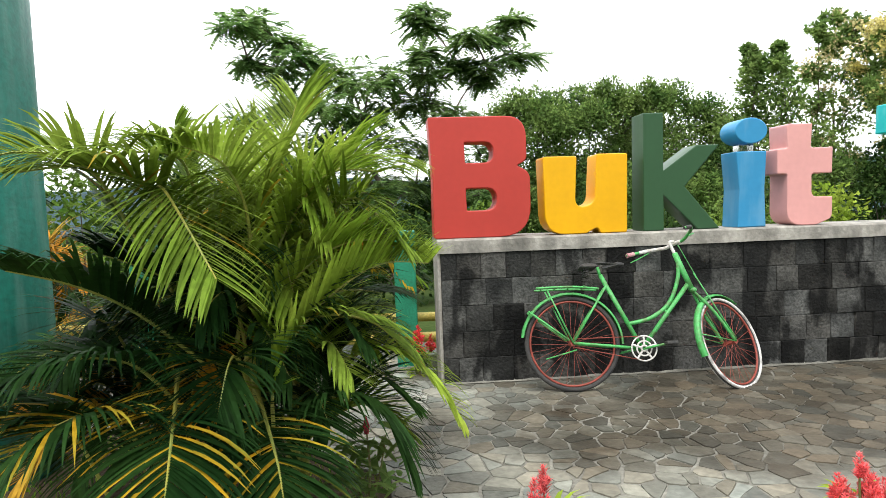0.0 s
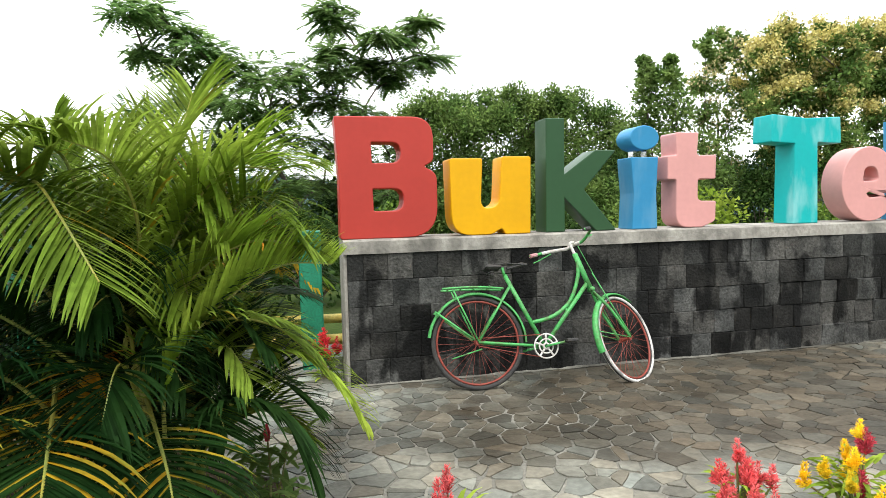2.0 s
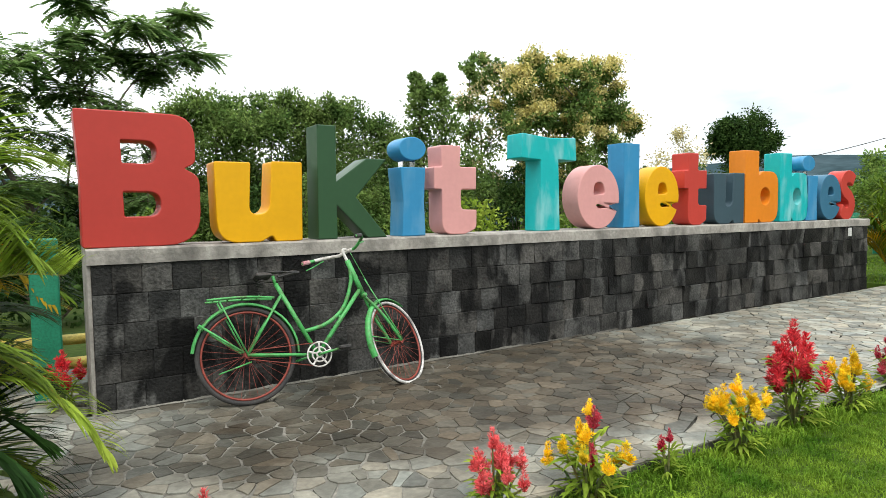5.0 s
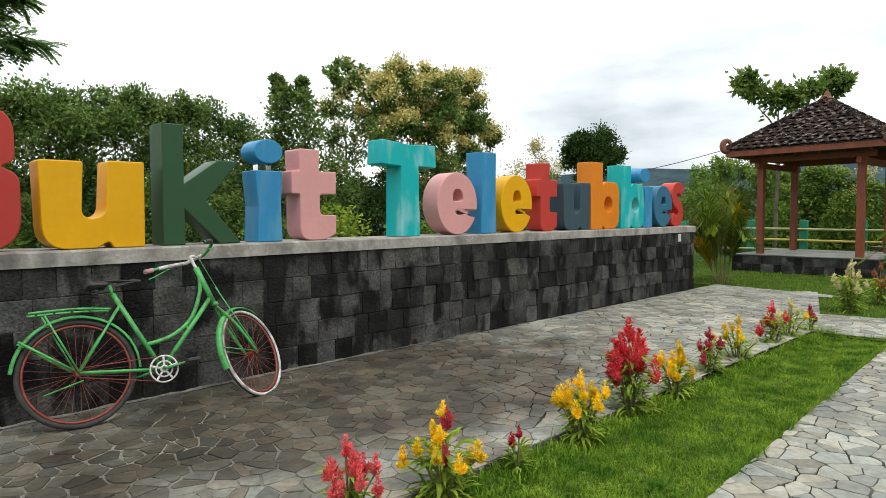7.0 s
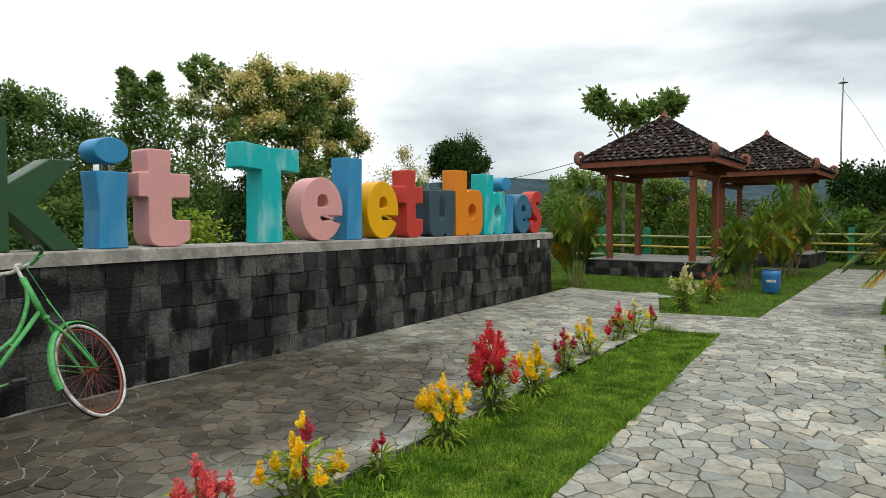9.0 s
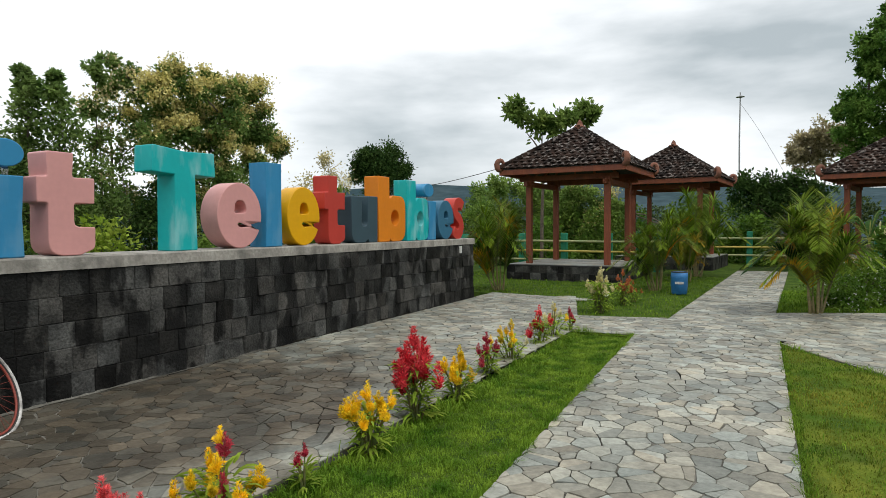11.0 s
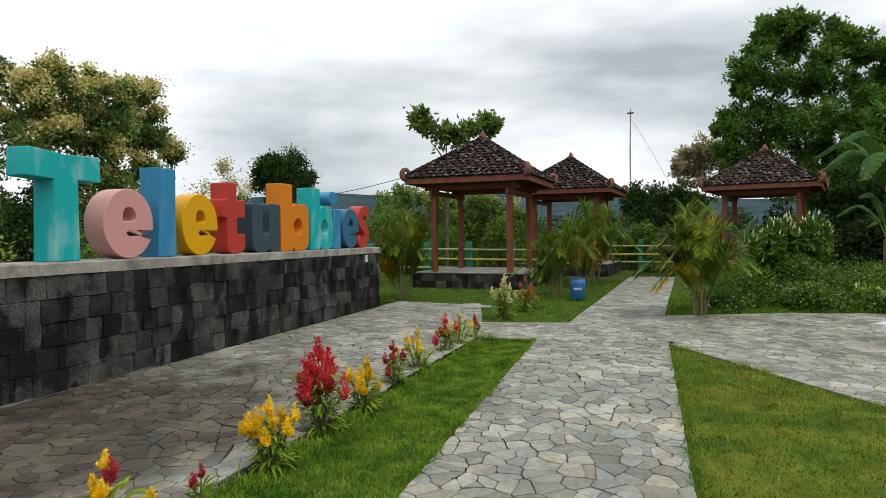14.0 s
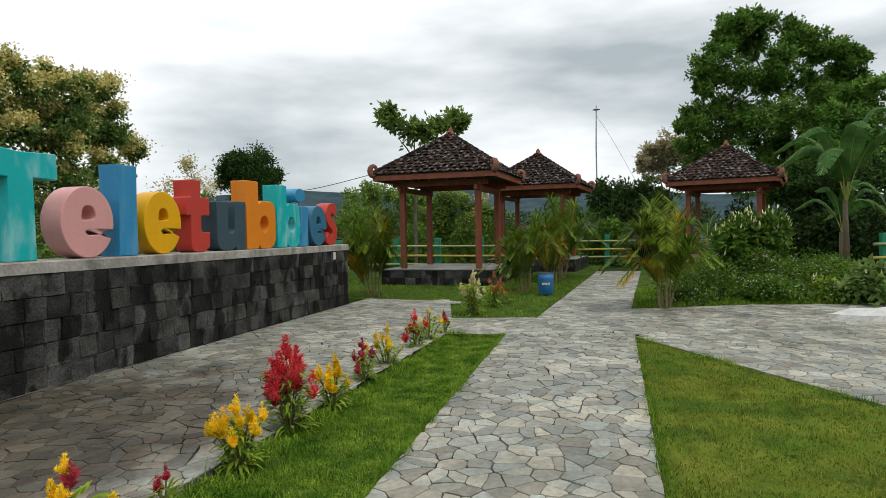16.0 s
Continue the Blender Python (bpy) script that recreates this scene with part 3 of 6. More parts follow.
def block(outlines, depth, bevel=0.009):
    """A thick letter body from closed outlines (holes included), with softened edges; its back lies at y = depth."""
    cu = bpy.data.curves.new("outline", "CURVE")
    cu.dimensions, cu.fill_mode, cu.extrude, cu.bevel_depth, cu.bevel_resolution, cu.offset = "2D", "BOTH", depth / 2 - bevel, bevel, 2, -bevel
    for o in outlines:
        sp = cu.splines.new("POLY")
        sp.points.add(len(o) - 1)
        for q, p in zip(sp.points, o):
            q.co = (p.x, p.y, 0, 1)
        sp.use_cyclic_u = True
    tmp = bpy.data.objects.new("outline", cu)
    scene.collection.objects.link(tmp)
    me = bpy.data.meshes.new_from_object(tmp.evaluated_get(bpy.context.evaluated_depsgraph_get()))
    bpy.data.objects.remove(tmp)
    bpy.data.curves.remove(cu)
    me.transform(Matrix.Translation((0, depth / 2, 0)) @ Matrix.Rotation(radians(90), 4, "X"))
    return me


GLYPH = {
    "B": lambda w, h: [rounded([(0, 1, .02), (.97, 1, .33), (.97, .63, .2), (.87, .59, .01), (1, .53, .2), (1, 0, .36), (.025, 0, .03), (.03, .5, .3)], w, h),
                       rounded([(.35, .79, .015), (.64, .79, .12), (.64, .62, .12), (.355, .62, .015)], w, h), rounded([(.355, .41, .015), (.66, .41, .12), (.66, .225, .12), (.36, .225, .015)], w, h)],
    "u": lambda w, h: [rounded([(0, .98, .03), (.40, .98, .03), (.37, .33, .22), (.60, .36, .2), (.635, 1, .03), (1, 1, .03), (.985, 0, .02), (.67, 0, .03), (.63, .08, .04), (.5, 0, .12), (.02, 0, .42)], w, h)],
    "k": lambda w, h: [rounded([(0, 0, .01), (.265, 0, .01), (.265, .30, .0), (.71, 0, .01), (1, 0, .01), (.54, .37, .01), (1, .72, .01), (.70, .72, .01), (.265, .51, 0), (.27, 1, .01), (.01, 1, .01)], w, h)],
    "i": lambda w, h: [rounded([(.04, 0, .03), (.97, 0, .03), (.93, .5, .5), (1, 1, .03), (0, 1, .03), (.10, .5, .5)], w, h)],
    "t": lambda w, h: [rounded([(.16, 1, .05), (.63, 1, .03), (.60, .76, .05), (1, .765, .02), (.99, .51, .02), (.62, .51, .06), (.62, .28, .10), (1, .275, .03), (.99, .06, .12), (.72, 0, .2), (.17, 0, .32), (.18, .51, .05), (0, .51, .03), (0, .755, .03), (.18, .76, .04)], w, h)],
    "T": lambda w, h: [rounded([(.32, 0, .01), (.68, 0, .01), (.66, .76, .01), (1, .75, .02), (.985, 1.0, .02), (.5, .985, .5), (.015, 1.02, .02), (0, .765, .02), (.335, .75, .01)], w, h)],
    "e": lambda w, h: [ellipse(.5, .5, .5, .5, w, h, -12, 333, 46) + rounded([(.80, .335, .02), (.50, .315, .05), (.42, .37, .04), (.52, .405, .02)], w, h, 4), rounded([(.37, .53, .04), (.66, .545, .06), (.60, .73, .12), (.40, .73, .12)], w, h)],
    "l": lambda w, h: [rounded([(.0, 0, .02), (1, 0, .02), (.97, .5, .6), (1, 1, .02), (.0, 1, .02), (.06, .5, .6)], w, h)],
    "b": lambda w, h: [rounded([(0, 1, .02), (.40, 1, .02), (.40, .66, .03), (.52, .72, .1), (1, .72, .32), (1, 0, .34), (.47, 0, .12), (.41, .06, .03), (.39, 0, .02), (.01, 0, .02)], w, h), ellipse(.60, .37, .15, .125, w, h)],
    "s": lambda w, h: [ribbon([(.93, .80), (.70, .88), (.38, .86), (.20, .72), (.34, .58), (.64, .47), (.79, .32), (.66, .15), (.36, .11), (.08, .20)], .25 * h, w, h)],
}
LETTERS = [("B", -.065, .775, 2.211, "red"), ("u", .884, 1.612, 1.878, "yellow"), ("k", 1.745, 2.42, 2.206, "green"), ("i", 2.567, 2.842, 1.862, "blue"), ("t", 2.938, 3.443, 2.087, "pink"),
           ("T", 4.035, 4.835, 2.24, "turquoise"), ("e", 4.852, 5.535, 1.953, "pink"), ("l", 5.61, 5.9, 2.225, "blue"), ("e", 5.998, 6.648, 1.965, "yellow"), ("t", 6.761, 7.234, 2.155, "brick"),
           ("u", 7.39, 8.1, 1.915, "slate"), ("b", 8.12, 8.96, 2.24, "orange"), ("b", 9.01, 9.806, 2.235, "turquoise"), ("i", 9.74, 10.095, 1.912, "blue"), ("e", 10.162, 10.84, 1.944, "petrol"), ("s", 10.815, 11.316, 2.012, "brick")]
COLOUR_WORD = {"green": "dark green", "brick": "brick red", "slate": "slate grey", "petrol": "petrol blue"}
for glyph, x0, x1, top, col in LETTERS:
    w, h, deep = x1 - x0, top - 1.212, 0.26
    holder = thing("sign_letter", f"{COLOUR_WORD.get(col, col)} painted block letter {glyph} standing on the wall coping", "sign letter", (x0, 0.06, 1.2125), 0, "letters on the wall")
    body = new("letter_body", block(GLYPH[glyph](w, h), deep))
    body.data.materials.clear()
    body.data.materials.append(M["paint_" + col])
    body.parent = holder
    if glyph == "i":
        dot = new("dot", block([ellipse(.5 if x0 < 5 else .2, 1.27, .53, .17, w, h)], deep))
        dot.data.materials.clear()
        dot.data.materials.append(M["paint_" + col])
        dot.parent = holder
        cx = (.5 if x0 < 5 else .2) * w
        part("dot_support", Shape().box((cx - .055, .06, h - 0.002), (cx + .055, .2, h * 1.13), 0.004), M["glass"], holder, "clear acrylic block under the dot")

# ---- gazebos ----
def gazebo(at, turn, tiles_single, label, plinth=True, half=1.735):
    g = thing("gazebo", label, "gazebo", at, turn, "timber gazebos")
    hp, he, ze, za, hb, zb = 1.10, half, 3.0, 4.22, 1.58, 0.41
    r = random.Random(int(at[0] * 10))
    if plinth:
        pl = part("plinth", Shape().box((-hb, -hb, -0.05), (hb, hb, zb - 0.03)).box((-hb - .02, -hb - .02, zb - 0.03), (hb + .02, hb + .02, zb), .008), M["joint"], g, "low stone plinth")
        for side in range(4):
            m = Matrix.Rotation(side * math.pi / 2, 4, "Z")
            for row in range(2):
                x = -hb
                while x < hb - 0.01:
                    wd = min(r.choice((.18, .22, .26, .3)), hb - x)
                    d = r.uniform(.004, .016)
                    sh = Shape().box((x + .004, -hb - d, row * .19 + .002), (x + wd - .004, -hb + .01, row * .19 + .184))
                    sh.v = [tuple(m @ Vector(v)) for v in sh.v]
                    part("tile", sh, M["tile"], pl)
                    x += wd
        for ix in range(7):
            for iy in range(7):
                st = 2 * hb / 7
                part("floor_tile", Shape().box((-hb + ix * st + .004, -hb + iy * st + .004, zb - .01), (-hb + (ix + 1) * st - .004, -hb + (iy + 1) * st - .004, zb + .006 + r.uniform(0, .003))), M["flag"], pl)
    for sx in (-1, 1):
        for sy in (-1, 1):
            post = part("post", Shape().box((sx * hp - .075, sy * hp - .075, zb - 0.01 if plinth else -0.02), (sx * hp + .075, sy * hp + .075, 2.78), .008), M["wood"], g)
            part("bracket", Shape().box((sx * hp - .1, sy * hp - .1, 2.62), (sx * hp + .1, sy * hp + .1, 2.74), .012), M["wood"], post)
    for sgn in (-1, 1):
        part("beam", Shape().box((-hp - .28, sgn * hp - .05, 2.56), (hp + .28, sgn * hp + .05, 2.70), .006), M["wood"], g)
        part("beam", Shape().box((sgn * hp - .05, -hp - .28, 2.71), (sgn * hp + .05, hp + .28, 2.85), .006), M["wood"], g)
    for side in range(4):
        m = Matrix.Rotation(side * math.pi / 2, 4, "Z")
        def mk(sh):
            sh.v = [tuple(m @ Vector(v)) for v in sh.v]
            return sh
        part("fascia", mk(Shape().box((-he, -he, ze - .14), (he - .03, -he + .03, ze + .02), .004)), M["wood"], g)
        for q in range(5):
            x = -he * .8 + he * .4 * q
            part("rafter", mk(Shape().tube([(x, -he + .05, ze - .03), (x * .2, -.2, za - .3)], .035, 4)), M["wood"], g)
        slope = math.atan2(za - ze, he)
        deck = part("roof_face", mk(Shape().add([(-he, -he, ze), (he, -he, ze), (0, 0, za), (-he, -he, ze + .03), (he, -he, ze + .03), (0, 0, za + .03)], [(2, 1, 0), (3, 4, 5), (0, 1, 4, 3), (1, 2, 5, 4), (2, 0, 3, 5)])), M["black"], g)
        L = math.hypot(he, za - ze)
        rows, joined = 13, Shape()
        arc = [(-.5, .012), (-.3, .03), (0.0, .038), (.3, .022), (.5, .0)]
        tw = .205
        for row in range(rows):
            u0, u1 = row / rows, (row + 1.25) / rows
            halfw = he * (1 - (row + .45) / rows)
            cnt = max(1, round(2 * halfw / tw))
            for c in range(cnt):
                x = (c - (cnt - 1) / 2) * tw
                if abs(x) > halfw:
                    continue
                sh = Shape()
                lift = r.uniform(0, .014)
                for u, dz in ((u0 - .012, .052), (u1, .018)):
                    for ax, az in arc:
                        y, z = -he * (1 - u), ze + (za - ze) * u
                        sh.v.append((x + ax * tw + r.uniform(-.004, .004), y - (az + dz + lift) * math.sin(slope), z + (az + dz + lift) * math.cos(slope)))
                        sh.v.append((x + ax * tw, y - (az + dz + lift - .016) * math.sin(slope), z + (az + dz + lift - .016) * math.cos(slope)))
                for q in range(4):
                    a, b = q * 2, 10 + q * 2
                    sh.f += [(a, a + 2, b + 2, b), (a + 1, b + 1, b + 3, a + 3), (a, a + 1, a + 3, a + 2)]
                mk(sh)
                if side in tiles_single:
                    part("roof_tile", sh, M["rooftile"], deck)
                else:
                    joined.add(sh.v, sh.f)
        if joined.v:
            tagged(part("roof_tiles", joined, M["rooftile"], deck), kind="stuff")
        for q in range(14):
            u0, u1 = q / 14, (q + 1.2) / 14
            p0 = Vector((he * (1 - u0), -he * (1 - u0), ze + .05 + (za - ze) * u0))
            p1 = Vector((he * (1 - u1), -he * (1 - u1), ze + .05 + (za - ze) * u1))
            part("ridge_tile", mk(Shape().tube([p0, p1], [.095, .075], 7)), M["rooftile"], deck)
        horn = Shape()
        c0 = Vector((he + .02, -he - .02, ze + .10))
        out = Vector((1, -1, 0)).normalized()
        pts = [c0 + out * (.10 * math.cos(a) - .06) + Vector((0, 0, .13 * math.sin(a) + .05)) for a in [radians(v) for v in range(-120, 200, 30)]]
        horn.tube(pts, [.085, .09, .09, .085, .08, .075, .07, .06, .055, .05, .04][:len(pts)], 8)
        part("corner_ornament", mk(horn), M["terracotta"], g, "curled terracotta corner ornament", True)
    fin = Shape().box((-.14, -.14, za - .04), (.14, .14, za + .10), .03).box((-.20, -.05, za + .06), (.20, .05, za + .14), .03).tube([(0, 0, za + .1), (0, 0, za + .2), (0, 0, za + .27)], [.10, .07, .02], 8)
    part("finial", fin, M["terracotta"], g, "stepped clay finial")
    return g


gazebo((17.8, -0.65, 0), -3.5, (3, 0), "open timber gazebo with tiled hip roof on a stone plinth")
gazebo((23.6, -2.55, 0), -6, (), "open timber gazebo with tiled hip roof behind the first one")
gazebo((23.9, -9.1, 0), -15, (), "open timber gazebo with lichen-spotted tiled roof among bushes")

# ---- bicycle ----
bike = thing("bicycle", "old green town bicycle with red rims leaning on the wall", "bicycle", (1.0, -.36, 0), 0)
bike.matrix_basis = pose(.985, -.40, 0, -15, 0, -7) @ Matrix.Scale(1.09, 4)
R = .345
HEAD_T, HEAD_L, FHUB, RHUB, BB, SEAT = Vector((.80, 0, .97)), Vector((.885, 0, .735)), Vector((1.19, 0, R - .01)), Vector((0, 0, R)), Vector((.50, 0, .295)), Vector((.255, 0, .80))


def wheel(parent, m, name, white=False):
    tyre = part(name, Shape().ring(m, R - .017, .017, 48, 8), M["tread"], parent, "worn whitewall tyre", True)
    for sy in (-.010, .010):
        part("whitewall", Shape().ring(m @ Matrix.Translation((0, sy, 0)), R - .016, .0125 if white else .006, 48, 6), M["tyre"], tyre, "", True)
    part("rim", Shape().ring(m, R - .041, .0085, 48, 6), M["rim"], tyre, "", True)
    part("hub", Shape().tube([m @ Vector((0, -.05, 0)), m @ Vector((0, -.03, 0)), m @ Vector((0, .03, 0)), m @ Vector((0, .05, 0))], [.022, .016, .016, .022], 10), M["rim"], tyre)
    for k in range(32):
        a = 2 * math.pi * k / 32
        b = a + (.45 if k % 4 < 2 else -.45)
        sg = .028 if k % 2 else -.028
        part("spoke", Shape().tube([m @ Vector((.02 * math.cos(b), sg, .02 * math.sin(b))), m @ Vector(((R - .05) * math.cos(a), 0, (R - .05) * math.sin(a)))], .0014, 4, False), M["rim"], tyre)
    return tyre


def fender(parent, m, a0, a1, r=R + .022, name="mudguard"):
    sh, vs, n = Shape(), [], 22
    for i in range(n + 1):
        a = radians(a0 + (a1 - a0) * i / n)
        for w, dr in ((-.03, -.016), (-.018, 0), (0, .006), (.018, 0), (.03, -.016), (.0, -.001)):
            vs.append(m @ Vector(((r + dr) * math.cos(a), w, (r + dr) * math.sin(a))))
    sh.add(vs, [(6 * i + j, 6 * i + (j + 1) % 6, 6 * i + 6 + (j + 1) % 6, 6 * i + 6 + j) for i in range(n) for j in range(6)])
    return part(name, sh, M["bike"], parent, "", True)


rear_m = Matrix.Translation(RHUB)
rear_wheel = wheel(bike, rear_m, "wheel")
fender(bike, rear_m, -2, 172)
ax = (HEAD_T - HEAD_L).normalized()
steer = Matrix.Translation(HEAD_L) @ Matrix.Rotation(radians(37), 4, ax) @ Matrix.Translation(-HEAD_L)
front_m = steer @ Matrix.Translation(FHUB)
wheel(bike, front_m, "wheel", True)
fender(bike, front_m, 60, 200)


def rod(name, pts, r, mat="bike", parent=None, n=9, label=""):
    return part(name, Shape().tube(smooth_line(pts, max(2, 6 * (len(pts) - 1))) if len(pts) > 2 else [Vector(p) for p in pts], r, n), M[mat], parent or bike, label, True)


rod("head_tube", [HEAD_T + ax * .02, HEAD_L - ax * .02], .021)
rod("down_tube", [HEAD_L + ax * .03, BB], .0165)
rod("loop_tube", [HEAD_T - ax * .03, (.80, 0, .80), (.72, 0, .62), (.58, 0, .515), (.415, 0, .475)], .0145)
rod("frame_brace", [(.685, 0, .575), (.705, 0, .525)], .01)
rod("seat_tube", [SEAT + Vector((-.02, 0, .04)), BB], .0165)
for sy in (-.045, .045):
    rod("chain_stay", [BB + Vector((0, sy * .6, 0)), RHUB + Vector((0, sy * 1.3, 0))], .0105)
    rod("seat_stay", [SEAT + Vector((.01, sy * .5, -.05)), RHUB + Vector((0, sy * 1.3, 0))], .0085)
    rod("rack_stay", [RHUB + Vector((0, sy * 1.4, 0)), Vector((-.17, sy * 1.5, .735))], .006)
    rod("rack_stay", [RHUB + Vector((-.03, sy * 1.4, .02)), Vector((-.31, sy * 1.2, .58))], .0085)
    rod("rack_rail", [(-.25, sy * 1.6, .745), (.0, sy * 1.7, .75), (.21, sy * 1.0, .735)], .008)
    rod("fork_blade", [HEAD_L - ax * .03, steer @ (HEAD_L.lerp(FHUB, .45) + Vector((0, sy * .9, 0))), steer @ (FHUB + Vector((0, sy * 1.1, 0)))], .0115)
    rod("mudguard_stay", [steer @ (FHUB + Vector((0, sy * 1.1, 0))), steer @ (FHUB + Vector((-.34, sy * .6, .03)))], .004)
    rod("fork_brace", [steer @ (HEAD_L + Vector((.03, sy * .7, .1))), steer @ (FHUB + Vector((0, sy * 1.2, .02)))], .005)
for x in (-.2, -.1, 0.0, .1):
    rod("rack_bar", [(x, -.075, .752), (x, .075, .752)], .005)
rod("fork_crown", [HEAD_L - ax * .03 + Vector((0, -.05, 0)), HEAD_L - ax * .03 + Vector((0, .05, 0))], .017)
rod("bottom_bracket", [BB + Vector((0, -.045, 0)), BB + Vector((0, .045, 0))], .024)
# chainring on the visible side
cm = Matrix.Translation(BB + Vector((0, -.055, 0)))
cr = part("chainring", Shape().ring(cm, .088, .006, 40, 6).ring(cm, .052, .006, 30, 6).ring(cm, .02, .008, 20, 6), M["white"], bike, "white pierced chainring", True)
for k in range(5):
    a = 2 * math.pi * k / 5 + .3
    part("chainring_arm", Shape().tube([cm @ Vector((.02 * math.cos(a), 0, .02 * math.sin(a))), cm @ Vector((.085 * math.cos(a), 0, .085 * math.sin(a)))], .0075, 6), M["white"], cr)
for zz in (.072, -.072):
    rod("chain", [BB + Vector((0, -.055, zz * 1.2)), RHUB + Vector((0, -.05, zz * .4))], .0035, "rim", bike, 5)
crank = rod("crank", [BB + Vector((0, -.075, 0)), BB + Vector((.165, -.085, .03))], .0085)
part("pedal", Shape().box(BB + Vector((.13, -.165, .02)), BB + Vector((.215, -.095, .045)), .006), M["black"], crank)
crank = rod("crank", [BB + Vector((0, .07, 0)), BB + Vector((-.165, .08, -.03))], .0085)
part("pedal", Shape().box(BB + Vector((-.21, .09, -.045)), BB + Vector((-.125, .16, -.02)), .006), M["black"], crank)
rod("kick_stand", [RHUB + Vector((.02, -.06, -.05)), RHUB + Vector((-.2, -.07, -.11))], .005, "bike")
saddle = part("saddle", Shape().box(SEAT + Vector((-.17, -.085, .082)), SEAT + Vector((-.05, .085, .112)), .012), M["black"], bike, "bare black saddle frame with springs")
for sy in (-.05, -.02, .02, .05):
    part("saddle_wire", Shape().tube([SEAT + Vector((-.16, sy, .115)), SEAT + Vector((-.02, sy * .8, .125)), SEAT + Vector((.12, sy * .25, .12))], .0045, 5), M["black"], saddle)
for sy in (-.045, .045):
    part("saddle_spring", Shape().tube([SEAT + Vector((-.13 + .02 * math.cos(q * .9), sy + .02 * math.sin(q * .9), .03 + q * .0026)) for q in range(22)], .0048, 5), M["black"], saddle)
part("saddle_nose", Shape().tube([SEAT + Vector((.0, 0, .09)), SEAT + Vector((.12, 0, .12)), SEAT + Vector((.16, 0, .115))], [.012, .018, .01], 7), M["black"], saddle)
rod("seat_post", [SEAT + Vector((-.02, 0, .03)), SEAT + Vector((-.035, 0, .1))], .012, "bike")
stem_top = HEAD_T + ax * .10
rod("handlebar_stem", [HEAD_T, stem_top, stem_top + Vector((.03, 0, .01))], .012, "white")
hb = [Vector((-.17, -.27, -.02)), Vector((-.10, -.265, .0)), Vector((-.01, -.2, .015)), Vector((.05, -.08, .0)), Vector((.055, 0, .005)), Vector((.05, .08, .0)), Vector((-.01, .2, .015)), Vector((-.10, .265, .0)), Vector((-.17, .27, -.02))]
hb = [steer @ (stem_top + p) for p in hb]
bar = rod("handlebar", hb, .0115)
part("white_tape", Shape().tube([hb[3].lerp(hb[4], .3), hb[4], hb[5], hb[6], hb[6].lerp(hb[7], .6)], .0135, 9), M["white"], bar)
part("grip", Shape().tube([hb[0], hb[1]], .0165, 9), M["black"], bar)
part("grip", Shape().tube([hb[8], hb[7]], .0165, 9), M["pink_tape"], bar, "faded pink grip")
part("brake_lever", Shape().tube([hb[2] - ax * .02, hb[1] - ax * .05, hb[0] - ax * .06], .0045, 6), M["bike"], bar)
part("brake_lever", Shape().tube([hb[6] - ax * .02, hb[7] - ax * .05, hb[8] - ax * .06], .0045, 6), M["bike"], bar)
rod("brake_rod", [steer @ (stem_top + Vector((.05, -.03, -.02))), steer @ (HEAD_L + Vector((.10, -.03, .0))), steer @ (FHUB + Vector((-.0, -.06, .02)))], .0035)

# ---- fences, pillar, bin, mast, lamps ----
def fence_line(a, b, posts, rails, label, h=1.22, post=.2):
    f = thing("fence", label, "fence", (*a, 0), math.degrees(math.atan2(b[1] - a[1], b[0] - a[0])), "painted fences")
    L = math.hypot(b[0] - a[0], b[1] - a[1])
    for i in range(posts):
        x = L * i / max(1, posts - 1)
        part("post", Shape().box((x - post / 2, -post / 2, -.1), (x + post / 2, post / 2, h), .01), M["fence_green"], f)
    for z, mat, r in rails:
        part("rail", Shape().tube(smooth_line([(-.3, -post / 2 - r, z), (L * .35, -post / 2 - r, z + .015), (L * .7, -post / 2 - r, z - .01), (L + .3, -post / 2 - r, z)], 12), r, 8), M[mat], f, "", True)
    return f


RAILS = ((.95, "bamboo_pale", .035), (.62, "bamboo", .035), (.32, "bamboo_pale", .035))
fence_line((20.7, 3.6), (20.7, -2.4), 5, RAILS, "green posts with yellow bamboo rails behind the gazebo")
fence_line((12.6, 2.6), (20.7, 3.6), 5, RAILS, "green posts with pale bamboo rails behind the palm")
fence_line((26.0, -1.0), (26.0, -15.0), 8, RAILS, "green posts with yellow bamboo rails across the end of the garden")
fence_line((17.4, -11.6), (17.4, -16.0), 3, RAILS, "green post with pale rails among the banana plants")
fence_line((-.28, .78), (-7.5, 1.1), 4, ((.42, "bamboo", .045), (.22, "bamboo", .05)), "green fence post with thick yellow bamboo rails", 1.27, .2)
pillar = thing("pillar", "thick teal-green painted pillar with pale worn streaks", "pillar", (-2.78, -1.25, 0))
part("shaft", Shape().tube([(0, 0, -.05), (0, 0, 1.0), (0, 0, 2.2), (0, 0, 4.6)], [.34, .335, .33, .325], 28), M["teal"], pillar, "", True)
bin_ = thing("litter_bin", "blue plastic litter bin standing on the lawn", "bin", (13.92, -3.75, 0))
part("drum", Shape().tube([(0, 0, 0), (0, 0, .02), (0, 0, .15), (0, 0, .17), (0, 0, .33), (0, 0, .35), (0, 0, .46), (0, 0, .47), (0, 0, .44), (0, 0, .1)], [.14, .155, .165, .172, .17, .176, .165, .158, .15, .14], 20), M["bin"], bin_, "", True)
part("rim", Shape().ring(Matrix.Translation((0, 0, .468)) @ Matrix.Rotation(radians(90), 4, "X"), .162, .012, 24, 6), M["black"], bin_)
bw = math.atan2(-5.16 + 3.75, -.16 - 13.92)
